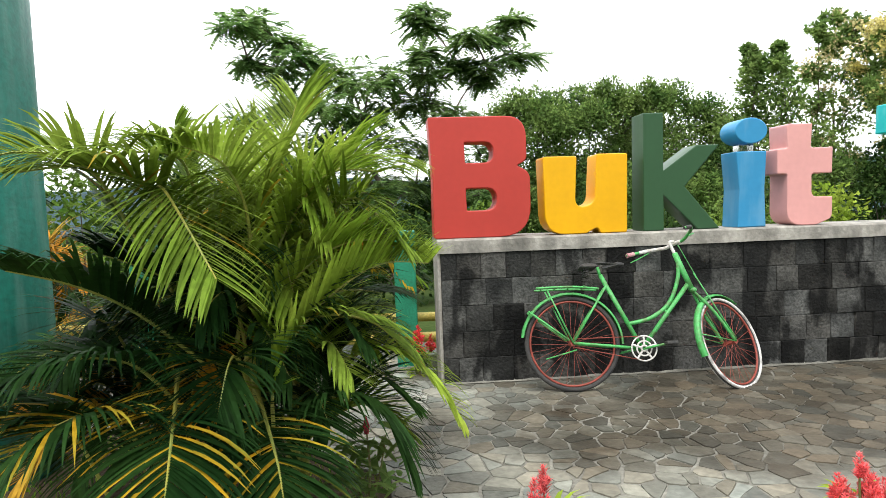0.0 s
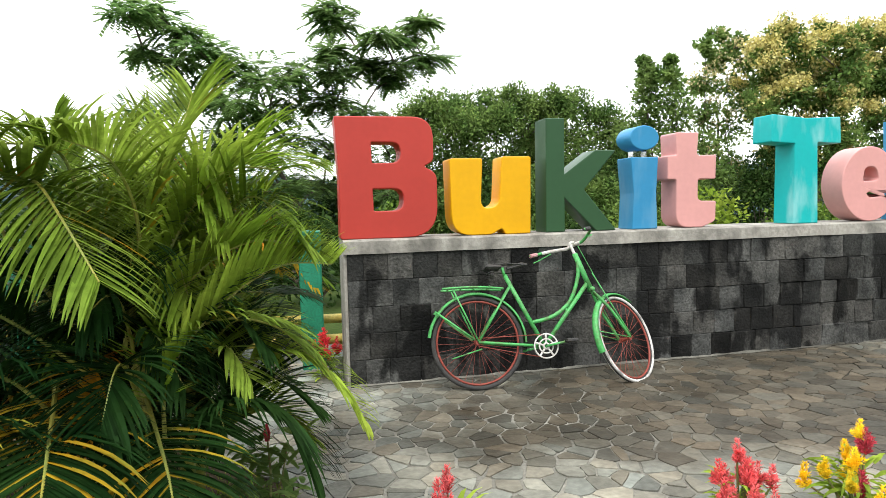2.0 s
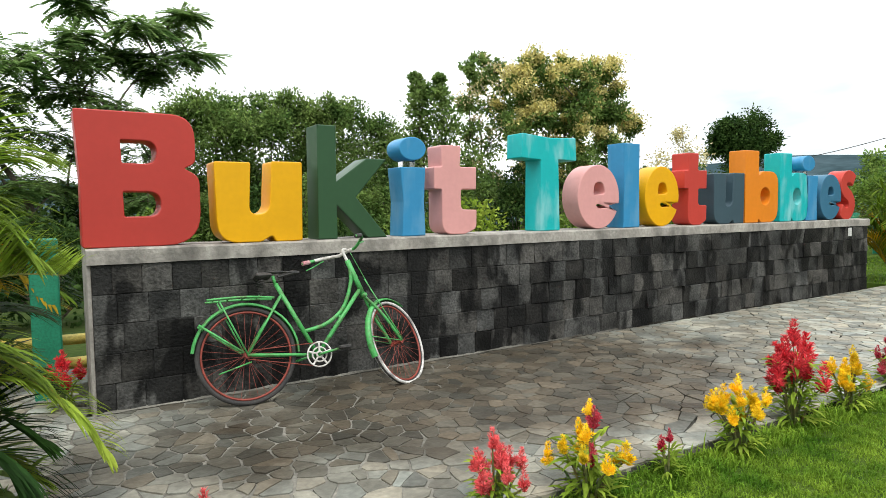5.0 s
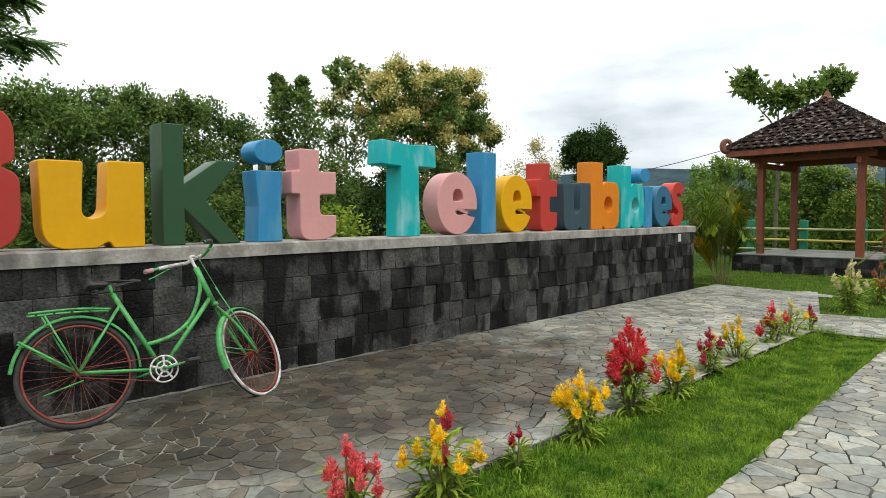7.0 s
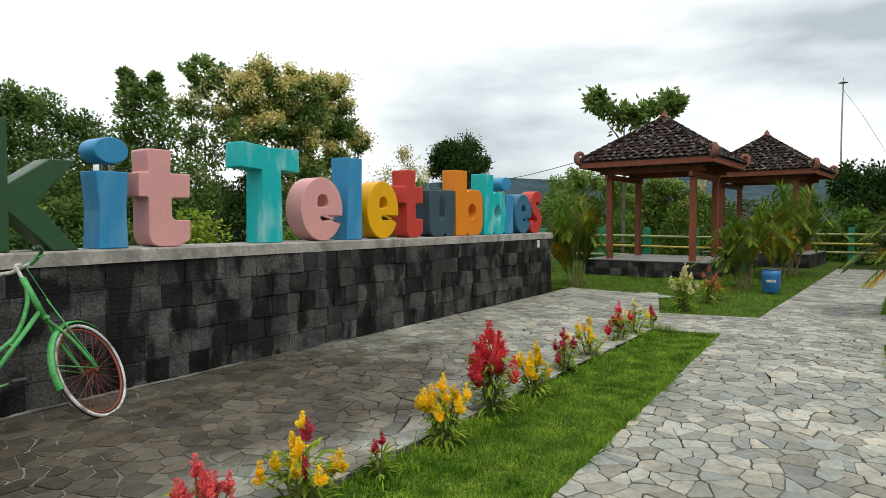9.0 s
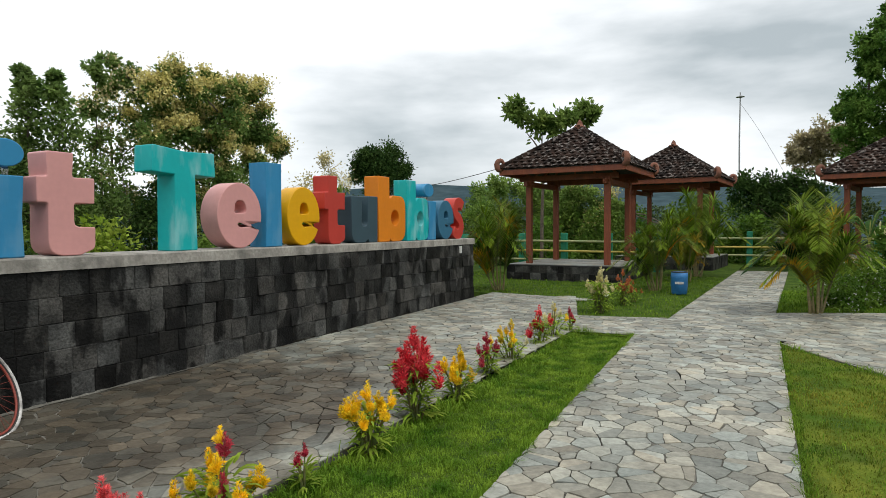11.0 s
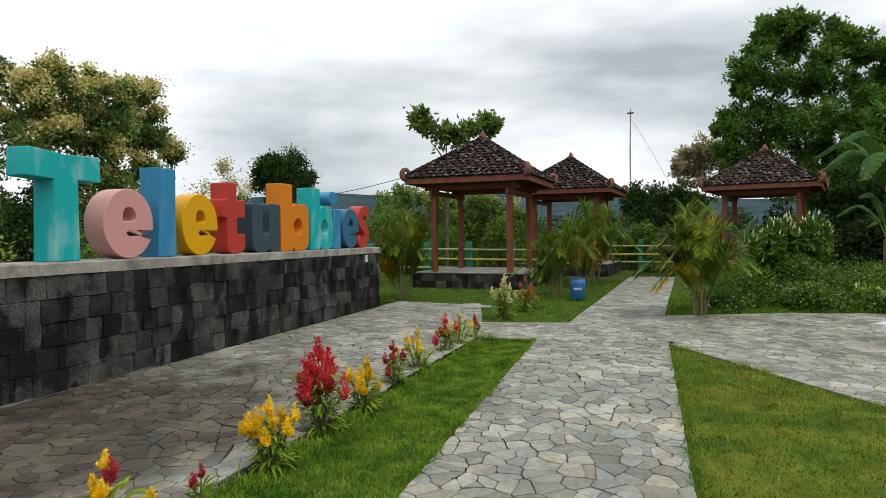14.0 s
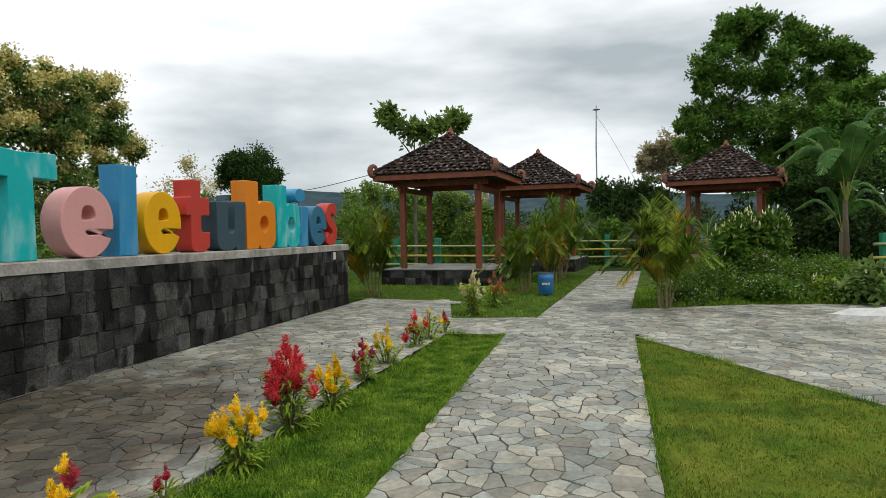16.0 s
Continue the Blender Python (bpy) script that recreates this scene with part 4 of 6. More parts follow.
for k in range(6):
    a = bw + (k - 2.5) * .17
    part("lettering_bar", Shape().box((-.003, -.012, 0), (.003, .012, .05), 0, Matrix.Translation((.174 * math.cos(a), .174 * math.sin(a), .22)) @ Matrix.Rotation(a, 4, "Z")), M["white"], bin_)
mast = thing("mast", "tall thin bamboo mast with a small beacon", "mast", (44.8, -4.25, -.9))
part("pole", Shape().tube([(0, 0, -.5), (.05, 0, 4), (0, .03, 8), (0, 0, 10.9)], [.07, .06, .05, .035], 7), M["galv"], mast)
part("beacon", Shape().tube([(0, 0, 10.55), (0, 0, 10.6), (0, 0, 10.7)], [.05, .28, .06], 10), M["galv"], mast)
part("guy_wire", Shape().tube(smooth_line([(0, 0, 10.2), (.5, -1.2, 8.3), (1.0, -3.2, 4.5)], 10), .012, 4), M["black"], mast)
wire = thing("cable", "thin sagging cable strung to the gazebo roof", "cable", (0, 0, 0))
part("strand", Shape().tube(smooth_line([(16.1, 1.15, 3.05), (16.4, 3.2, 2.72), (17.0, 5.6, 2.62)], 12), .011, 4), M["black"], wire)
part("hanger_pole", Shape().tube([(17.0, 5.6, -.2), (17.0, 5.6, 2.66)], .02, 6), M["galv"], wire)
gl = thing("garden_lamp", "small white garden spotlight among the flowers", "lamp", (12.0, -2.62, 0))
part("housing", Shape().tube([(0, 0, .08), (-.05, -.01, .12), (-.1, -.02, .16)], [.03, .055, .07], 10), M["white"], gl)
part("spike", Shape().tube([(0, 0, -.03), (0, 0, .09)], .01, 6), M["black"], gl)
st = Shape()
for i in range(16):
    a = 2 * math.pi * i / 16
    for rr, z in ((1, -.03), (.95 + .05 * math.sin(i * 2.1), .09), (.6, .14 + .02 * math.sin(i * 1.3))):
        st.v.append((.75 * rr * math.cos(a) * (1 + .12 * math.sin(3 * a)), .34 * rr * math.sin(a), z))
for i in range(16):
    j = (i + 1) % 16
    for q in (0, 1):
        st.f.append((3 * i + q, 3 * j + q, 3 * j + q + 1, 3 * i + q + 1))
st.f.append(tuple(3 * i + 2 for i in range(16)))
edging = thing("edging_stone", "low white-painted concrete edging stone of a flower bed", "stone", (10.7, -9.05, 0), -62)
part("stone", st, M["stone_white"], edging)

# ---- distant hills ----
h = Shape()
N = 120
for i in range(N + 1):
    a = radians(-75 + 210 * i / N)
    for k, (rad, up) in enumerate(((420, 0), (520, .55), (640, 1.0), (760, .3))):
        z = -14 + up * (46 + 24 * noise.noise((math.cos(a) * 2.2, math.sin(a) * 2.2, .3)) + 5 * noise.noise((math.cos(a) * 9, math.sin(a) * 9, k)))
        h.v.append((rad * math.cos(a), rad * math.sin(a), z))
for i in range(N):
    for k in range(3):
        h.f.append((4 * i + k, 4 * i + 4 + k, 4 * i + 5 + k, 4 * i + 1 + k))
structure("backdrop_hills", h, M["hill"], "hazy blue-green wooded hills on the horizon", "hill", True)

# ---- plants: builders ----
PALM_MAT = {"areca": "areca", "gold": "palm_yellow", "palm": "palm", "dark": "palm_shade", "yellow": "palm_yellow", "bright": "leaf_bright", "rust": "palm_rust"}
prng = random.Random(77)


def rand_dir(r):
    while True:
        v = Vector((r.uniform(-1, 1), r.uniform(-1, 1), r.uniform(-1, 1)))
        if .05 < v.length < 1:
            return v.normalized()


def blade(shape, root, way, length, width, droop, segs=4, r=prng, twist=.35):
    """A long folded leaflet that bends down under its weight."""
    way = way.normalized()
    side = way.cross(Vector((0, 0, 1)))
    side = side.normalized() if side.length > 1e-3 else Vector((1, 0, 0))
    side = (side + Vector((0, 0, r.uniform(-twist, twist)))).normalized()
    p, d, vs = root.copy(), way.copy(), []
    for i in range(segs + 1):
        u = i / segs
        w = width * (0.4 + 2.0 * u if u < .3 else (1 - (u - .3) / .7) ** .65 + .012)
        vs += [p - side * w, p + side * w]
        d = (d + Vector((0, 0, -droop / segs * (0.3 + 1.4 * u)))).normalized()
        p = p + d * (length / segs)
    shape.add(vs, [(2 * i, 2 * i + 1, 2 * i + 3, 2 * i + 2) for i in range(segs)])


def grow_frond(parent, pts, kind, length, n, local=None, droop=.8, width=0.0112, acute=.55, lift=.38, stalk="rachis"):
    """Stalk with two combed rows of leaflets in a shallow V."""
    line = smooth_line(pts, 24)
    if local:
        line = [local @ p for p in line]
    rach, leaves, gold = Shape(), Shape(), Shape()
    m = len(line)
    rach.tube(line, [.011 * (1 - .75 * i / m) * (length / .4) ** .5 for i in range(m)], 5)
    total = int(n * 1.8)
    droop *= prng.uniform(.85, 1.2)
    lift += prng.uniform(-.1, .1)
    for i in range(total):
        u = .15 + .85 * i / (total - 1)
        k = min(int(u * (m - 1)), m - 2)
        p = line[k].lerp(line[k + 1], u * (m - 1) - k)
        t = (line[k + 1] - line[k]).normalized()
        up = Vector((0, 0, 1)) - t * t.z
        up = up.normalized() if up.length > .05 else Vector((0, 1, 0))
        s = t.cross(up).normalized()
        size = length * (0.5 + .8 * math.sin(math.pi * min(1, .14 + u * .84)) ** .8) * .86
        for sg in (-1, 1):
            ln = size * prng.uniform(.93, 1.05) * (.6 if prng.random() < .03 else 1)
            way = s * sg * (1 - .35 * u) + t * (acute * .8 + .5 * u) + up * (lift + prng.uniform(-.07, .07)) + rand_dir(prng) * .05
            g = kind == "yellow" and prng.random() < .22 or kind == "palm" and prng.random() < .015
            blade(gold if g else leaves, p, way, ln, width * prng.uniform(.85, 1.1), droop * prng.uniform(.8, 1.2), 5, prng, .15)
    fr = part("frond", rach, M[stalk], parent)
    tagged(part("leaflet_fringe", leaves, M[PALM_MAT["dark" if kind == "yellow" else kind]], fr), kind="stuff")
    if gold.v:
        tagged(part("leaflet_fringe", gold, M["palm_yellow"], fr, "yellowing leaflets"), kind="stuff")


def areca(at, height, n, kinds, label, seed, stems=7):
    """Several thin ringed canes, each with a few arching fronds from its top."""
    r = random.Random(seed)
    palm_ = thing("areca_palm", label, "palm", at, 0, "areca palms")
    tops = []
    for i in range(stems):
        a = i * 2.4 + r.uniform(-.3, .3)
        d = Vector((math.cos(a), math.sin(a), 0))
        foot = d * r.uniform(.03, .15)
        top = foot + d * height * r.uniform(.01, .07) + Vector((0, 0, height * r.uniform(.1, .3)))
        part("stem", Shape().tube([foot + Vector((0, 0, -.03)), foot.lerp(top, .5) + d * .01, top], [.024, .019, .013], 7), M["cane"], palm_)
        tops.append((top, a))
    for i in range(int(n * 1.25)):
        top, a0 = tops[i % stems]
        a = a0 + r.uniform(-1.0, 1.0)
        lean = r.uniform(.05, 1.0) ** .8
        d = Vector((math.cos(a), math.sin(a), 0))
        rise = height * (.7 - .44 * lean) * r.uniform(.85, 1.1)
        out = height * (.07 + .36 * lean)
        pts = [top, top + d * out * .25 + Vector((0, 0, rise * .6)), top + d * out * .65 + Vector((0, 0, rise)), top + d * out * 1.15 + Vector((0, 0, rise - height * .17 * lean))]
        old = lean > .7 and r.random() < .45
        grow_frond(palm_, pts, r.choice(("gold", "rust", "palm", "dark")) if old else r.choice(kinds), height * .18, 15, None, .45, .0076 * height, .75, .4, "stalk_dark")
    return palm_


def leaf_card(sh, p, d, up, ln, wd):
    s = d.cross(up)
    s = s.normalized() if s.length > 1e-4 else Vector((1, 0, 0))
    q = d.cross(s).normalized()
    sh.add([p, p + d * ln * .45 + s * wd + q * ln * .06, p + d * ln, p + d * ln * .45 - s * wd + q * ln * .06], [(0, 1, 2), (0, 2, 3)])


def crown_leaves(clumps, kind, density, leaf, r, flat=.8, tips=7, close=.58):
    """Leaves gathered in many small sprays around the tips of twigs."""
    sh, twigs, ends = Shape(), Shape(), []
    for cx, cy, cz, cr in clumps:
        c = Vector((cx, cy, cz))
        for k in range(tips):
            d = rand_dir(r)
            if d.z < -.35 and r.random() < .5:
                d.z = -d.z
            tip = c + Vector((d.x, d.y, d.z * flat)) * cr * (r.uniform(.62, 1.1) if k % 4 else r.uniform(.1, .5))
            ends.append((tip + (tip - c).normalized() * cr * .2, cr))
            twigs.tube([c - Vector((0, 0, cr * .3)), (c + tip) / 2 + Vector((0, 0, cr * .05)), tip], [.006 + cr * .004, .004 + cr * .002, .002], 4, False)
            spread = cr * close * r.uniform(.75, 1.2)
            for q in range(int(density * r.uniform(.7, 1.3))):
                g = Vector((r.gauss(0, 1), r.gauss(0, 1), r.gauss(0, .85))) * spread * .62
                if kind == "feather":
                    g.z *= .42
                p = tip + g
                if kind == "feather":
                    w = (g.normalized() * 1.2 + rand_dir(r) * .7 + Vector((0, 0, -.12))).normalized()
                    up = Vector((0, 0, 1))
                    side = w.cross(up)
                    side = side.normalized() if side.length > .01 else Vector((1, 0, 0))
                    L = leaf * r.uniform(.7, 1.2)
                    for j in range(7):
                        base = p + w * L * (j / 7) + Vector((0, 0, -L * .35 * (j / 7) ** 2))
                        for sg in (-1, 1):
                            leaf_card(sh, base, (side * sg + w * .55 + Vector((0, 0, -.25))).normalized(), up, L * .38, L * .11)
                else:
                    out = (p - c).normalized()
                    w = (rand_dir(r) * .9 + Vector((0, 0, -.1)) + g.normalized() * .7 + out * .4).normalized()
                    leaf_card(sh, p, w, (Vector((0, 0, .55)) + out * .8 + rand_dir(r) * .8).normalized(), leaf * r.uniform(.6, 1.25), leaf * r.uniform(.22, .34))
    return sh, twigs, ends


def tree(base, fork, clumps, kind, density, leaf, mat, label, seed, radius=.12, tips=7, blossom=None, name="tree", group="", close=.58):
    r = random.Random(seed)
    t = thing(name, label, "tree" if name == "tree" else name, base, 0, group)
    o = Vector(base)
    loc = [(x - o.x, y - o.y, z - o.z, cr) for x, y, z, cr in clumps]
    top = max(loc, key=lambda q: q[2])
    f = Vector(fork) - o
    trunk = Shape().tube(smooth_line([(0, 0, -.3), f * .5 + Vector((r.uniform(-.1, .1), r.uniform(-.1, .1), 0)), f, f.lerp(Vector(top[:3]), .55)], 12), [radius * (1 - .82 * i / 12) for i in range(13)], 9)
    part("trunk", trunk, M["bark"], t, "", True)
    for x, y, z, cr in loc:
        c = Vector((x, y, z))
        inner = [Vector(q[:3]) for q in loc if (Vector(q[:3]) - f).length < (c - f).length - .2] + [f]
        origin = min(inner, key=lambda q: (q - c).length + .35 * (q - f).length)
        thick = radius * (.42 if origin is f else .24)
        mid = origin.lerp(c, .5) + Vector((0, 0, (c - origin).length * .14))
        if (c - origin).length > .3:
            part("limb", Shape().tube(smooth_line([origin, mid, c], 6), [thick * (1 - .7 * i / 6) for i in range(7)], 6), M["bark"], t, "", True)
    sh, twigs, ends = crown_leaves(loc, kind, density, leaf, r, .5 if kind == "feather" else 1.0, tips, close)
    tagged(part("twig_mass", twigs, M["bark"], t), kind="stuff")
    tagged(part("crown", sh, M[mat], t), kind="stuff")
    if blossom:
        b = Shape()
        for tip, cr in ends:
            if r.random() < blossom[1]:
                wide = r.uniform(.1, .19)
                up_out = (Vector((0, 0, .5)) + rand_dir(r) * .3).normalized()
                for q in range(blossom[2]):
                    g = Vector((r.gauss(0, 1), r.gauss(0, 1), r.gauss(.5, .8))) * wide
                    leaf_card(b, tip + up_out * cr * .2 + g, rand_dir(r), rand_dir(r), .095, .036)
        tagged(part("blossom", b, M[blossom[0]], t), kind="stuff")
    return t


def celosia(at, height, plumes, label, seed, leaves=46, spread=.13, leaf_mat="leaf_bright", fat=1.0):
    """plumes: (colour, count)."""
    r = random.Random(seed)
    pl = thing("celosia", label, "flower", at, 0, "celosia along the lawn")
    stems, fol = Shape(), Shape()
    for colour, count in plumes:
        for i in range(count):
            a = r.uniform(0, 6.28)
            q = Vector((math.cos(a), math.sin(a), 0)) * spread * r.uniform(.2, 1)
            hgt = height * (r.uniform(.5, .84) if i else .97) * (1 - .5 * q.length)
            if not i:
                q = q * .15
            size = (.045 + height * r.uniform(.17, .25)) * fat
            foot = q * .2
            tip = q + Vector((0, 0, hgt))
            stems.tube([foot + Vector((0, 0, -.02)), (foot + tip) * .5, tip - Vector((0, 0, size * .6))], [.008, .006, .004], 5)
            sh = Shape()
            # a main spike with looser side spikes round it
            axes = [(tip - Vector((0, 0, .8 * size)), Vector((0, 0, 1)), size, 1.0)]
            for k in range(r.randint(3, 6)):
                b = r.uniform(0, 6.28)
                axes.append((tip - Vector((0, 0, size * r.uniform(.45, .85))), Vector((math.cos(b), math.sin(b), r.uniform(.7, 1.5))).normalized(), size * r.uniform(.3, .5), .55))
            for base, ax, length_, w_ in axes:
                e1 = ax.orthogonal().normalized()
                e2 = ax.cross(e1)
                for k in range(int(112 * w_)):
                    u = r.random()
                    b = r.uniform(0, 6.28)
                    ring = e1 * math.cos(b) + e2 * math.sin(b)
                    wid = size * .17 * w_ * math.sin(math.pi * min(1, u * .88 + .1)) ** .8
                    p = base + ax * u * length_ + ring * wid * r.uniform(.2, .9)
                    d = (ring * r.uniform(.5, 1.1) + ax * r.uniform(.4, 1.3)).normalized()
                    ln = size * r.uniform(.10, .26) * (1.25 - .6 * u)
                    s1 = d.orthogonal().normalized() * size * .024
                    s2 = d.cross(s1)
                    sh.add([p + s1, p - s1 * .5 + s2 * .87, p - s1 * .5 - s2 * .87, p + d * ln], [(0, 1, 3), (1, 2, 3), (2, 0, 3)])
            part("plume", sh, M["celosia_" + colour], pl)
    for k in range(int(leaves * 2.4)):
        a, z = r.uniform(0, 6.28), height * r.uniform(.03, .58)
        d = Vector((math.cos(a), math.sin(a), r.uniform(-.1, .9))).normalized()
        blade(fol, Vector((math.cos(a), math.sin(a), 0)) * spread * r.uniform(.05, .5) + Vector((0, 0, z)), d, (.05 + .14 * height) * r.uniform(.7, 1.25), .007 + .012 * height, 1.0, 3, r)
    tagged(part("stalk", stems, M["stem"], pl), kind="stuff")
    tagged(part("foliage", fol, M[leaf_mat], pl), kind="stuff")
    return pl


def bush(at, size, leaf, count, mat, label, seed, blossom=None, name="bush", lobes=13):
    """A dome of rounded leafy lobes of uneven size, with gaps between them."""
    r = random.Random(seed)
    b = thing(name, label, "bush", at)
    sh, bl, wood = Shape(), Shape(), Shape()
    full = Vector(size)
    balls = [(Vector((0, 0, size[2] * .45)), .55)]
    for k in range(lobes):
        d = rand_dir(r)
        d.z = abs(d.z) * 1.1 - .05
        c = Vector((d.x * size[0], d.y * size[1], d.z * size[2])) * r.uniform(.5, .74)
        balls.append((c, r.uniform(.24, .42)))
        wood.tube([(0, 0, -.05), c * .5 + Vector((0, 0, size[2] * .05)), c], [.022, .014, .006], 5)
    total = sum(q ** 2 for _, q in balls)
    for c, q in balls:
        for k in range(int(count * q * q / total)):
            d = rand_dir(r)
            if d.z < -.3 and r.random() < .6:
                d.z = -d.z
            reach = q * (1 + .25 * noise.noise(Vector(at) + c * 3 + d * 2.5)) * (r.uniform(.78, 1.08) if r.random() < .8 else r.uniform(.3, .8))
            p = c + Vector((d.x * full.x, d.y * full.y, d.z * min(full.z, 1.3 * full.x))) * reach
            if p.z < .01:
                continue
            w = (d * .8 + rand_dir(r) * .9 + Vector((0, 0, -.15))).normalized()
            leaf_card(sh, p, w, (d * .8 + Vector((0, 0, .7)) + rand_dir(r) * .5).normalized(), leaf * r.uniform(.6, 1.2), leaf * r.uniform(.22, .34))
            if blossom and r.random() < blossom[1] and (blossom[2] < 0 or d.z > .35):
                if blossom[2] > 0:
                    blade(bl, p + d * .03, (d * .3 + Vector((0, 0, 1)) + rand_dir(r) * .3), blossom[2], blossom[2] * .2, .1, 3, r)
                else:
                    for j in range(3):
                        leaf_card(bl, p + d * .03, rand_dir(r), d, -blossom[2], -blossom[2] * .5)
    tagged(part("twig_mass", wood, M["bark"], b), kind="stuff")
    tagged(part("foliage", sh, M[mat], b), kind="stuff")
    if blossom:
        tagged(part("blossom", bl, M[blossom[0]], b), kind="stuff")
    return b


# ---- the palm clump beside the path ----
palm = thing("areca_palm", "large areca palm clump with long arching fronds, some yellowing", "palm", (0, 0, 0), 0, "areca palms")
for q in range(7):
    a = q * 2.4
    x, y = -1.08 + .17 * math.cos(a), -1.95 + .17 * math.sin(a)
    part("stem", Shape().tube([(x, y, -.03), (x + .03 * math.cos(a), y + .03 * math.sin(a), .4), (x + .07 * math.cos(a), y + .07 * math.sin(a), .85)], [.04, .03, .02], 8), M["rachis"], palm, "", True)
grow_frond(palm, [(-1.12, -2.21, 0.89), (-1.03, -2.14, 1.4), (-0.9, -2.06, 1.75), (-0.83, -1.95, 2.02)], "palm", 0.46, 34, None, 0.6)
grow_frond(palm, [(-1.2, -2.03, 0.6), (-1.4, -2.1, 1.2), (-1.43, -2.27, 1.55), (-1.34, -2.42, 1.6), (-1.2, -2.58, 1.44), (-1.05, -2.75, 1.24)], "palm", 0.47, 34, None, 0.6, lift=.15)
grow_frond(palm, [(-1.2, -2.03, 0.77), (-1.36, -2.28, 1.5), (-1.56, -2.47, 1.68), (-1.78, -2.66, 1.66)], "palm", 0.5, 36, None, 0.85)
grow_frond(palm, [(-1.22, -1.93, 0.86), (-1.32, -2.06, 1.62), (-1.4, -2.19, 1.76), (-1.62, -2.37, 1.74)], "palm", 0.46, 30, None, 0.9)
grow_frond(palm, [(-0.94, -2.4, 0.55), (-0.92, -2.35, 0.81), (-0.72, -2.2, 1.06), (-0.46, -2.08, 1.21), (-0.22, -2.0, 1.2)], "bright", 0.32, 36, None, 0.25, lift=.85)
grow_frond(palm, [(-1.08, -2.0, 0.98), (-0.83, -1.85, 1.47), (-0.6, -1.73, 1.76), (-0.36, -1.72, 1.72)], "bright", 0.48, 32, None, 0.9)
grow_frond(palm, [(-0.72, -2.14, 0.74), (-0.45, -2.13, 0.81), (-0.24, -2.18, 0.68), (-0.12, -2.24, 0.5)], "bright", 0.24, 28, None, 0.9)
grow_frond(palm, [(-1.35, -2.33, 0.8), (-1.27, -2.62, 0.74), (-1.21, -2.87, 0.65), (-1.17, -3.07, 0.54)], "yellow", 0.4, 30, None, 0.8)
grow_frond(palm, [(-1.03, -2.29, 0.7), (-0.93, -2.56, 0.6), (-0.86, -2.75, 0.51), (-0.82, -2.88, 0.4)], "yellow", 0.38, 28, None, 0.8)
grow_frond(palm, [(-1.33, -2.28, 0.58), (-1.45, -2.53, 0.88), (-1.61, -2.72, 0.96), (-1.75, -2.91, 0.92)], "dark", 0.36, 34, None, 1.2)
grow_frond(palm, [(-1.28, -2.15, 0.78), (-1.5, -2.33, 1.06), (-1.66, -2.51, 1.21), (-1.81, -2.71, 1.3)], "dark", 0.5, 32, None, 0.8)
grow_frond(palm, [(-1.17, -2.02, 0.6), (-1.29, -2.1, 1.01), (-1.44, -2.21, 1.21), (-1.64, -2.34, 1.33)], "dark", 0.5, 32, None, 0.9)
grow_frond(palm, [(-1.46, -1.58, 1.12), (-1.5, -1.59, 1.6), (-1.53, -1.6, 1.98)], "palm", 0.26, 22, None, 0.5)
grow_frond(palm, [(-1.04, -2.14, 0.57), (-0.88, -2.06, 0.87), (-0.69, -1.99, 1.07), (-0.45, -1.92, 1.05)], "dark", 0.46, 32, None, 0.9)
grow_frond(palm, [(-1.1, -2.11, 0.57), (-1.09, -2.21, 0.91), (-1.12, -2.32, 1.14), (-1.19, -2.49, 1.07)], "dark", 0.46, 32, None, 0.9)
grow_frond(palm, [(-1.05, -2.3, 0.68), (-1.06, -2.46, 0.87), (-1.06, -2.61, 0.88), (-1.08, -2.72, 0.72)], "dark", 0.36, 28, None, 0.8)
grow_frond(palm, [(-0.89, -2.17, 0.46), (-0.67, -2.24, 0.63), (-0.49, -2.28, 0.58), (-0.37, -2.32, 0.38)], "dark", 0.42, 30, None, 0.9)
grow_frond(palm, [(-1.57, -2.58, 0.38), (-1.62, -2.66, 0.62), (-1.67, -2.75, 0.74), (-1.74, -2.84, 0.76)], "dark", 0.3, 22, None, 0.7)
grow_frond(palm, [(-1.43, -2.52, 0.53), (-1.51, -2.72, 0.74), (-1.59, -2.87, 0.76), (-1.7, -2.99, 0.68)], "yellow", 0.36, 26, None, 0.9)
grow_frond(palm, [(-1.14, -2.12, 0.79), (-1.04, -2.2, 1.37), (-1.08, -2.36, 1.67), (-1.2, -2.55, 1.75)], "palm", 0.46, 30, None, 1.0)

grow_frond(palm, [(-1.11, -2.22, 0.77), (-0.83, -2.16, 1.19), (-0.58, -2.08, 1.33), (-0.38, -2.02, 1.29)], "bright", 0.34, 34, None, 0.4, lift=.65)
grow_frond(palm, [(-1.09, -2.22, 0.73), (-0.79, -2.21, 0.98), (-0.5, -2.2, 0.95), (-0.3, -2.22, 0.75)], "palm", 0.28, 30, None, 0.9)
grow_frond(palm, [(-1.11, -2.12, 0.88), (-0.91, -2.08, 1.37), (-0.7, -2.04, 1.65), (-0.43, -2.02, 1.66)], "bright", 0.44, 32, None, 0.9)
grow_frond(palm, [(-1.2, -2.05, 0.7), (-1.5, -2.25, 1.35), (-1.62, -2.42, 1.68), (-1.82, -2.6, 1.74), (-1.98, -2.7, 1.62)], "palm", 0.42, 34, None, 0.7)
frng = random.Random(31)
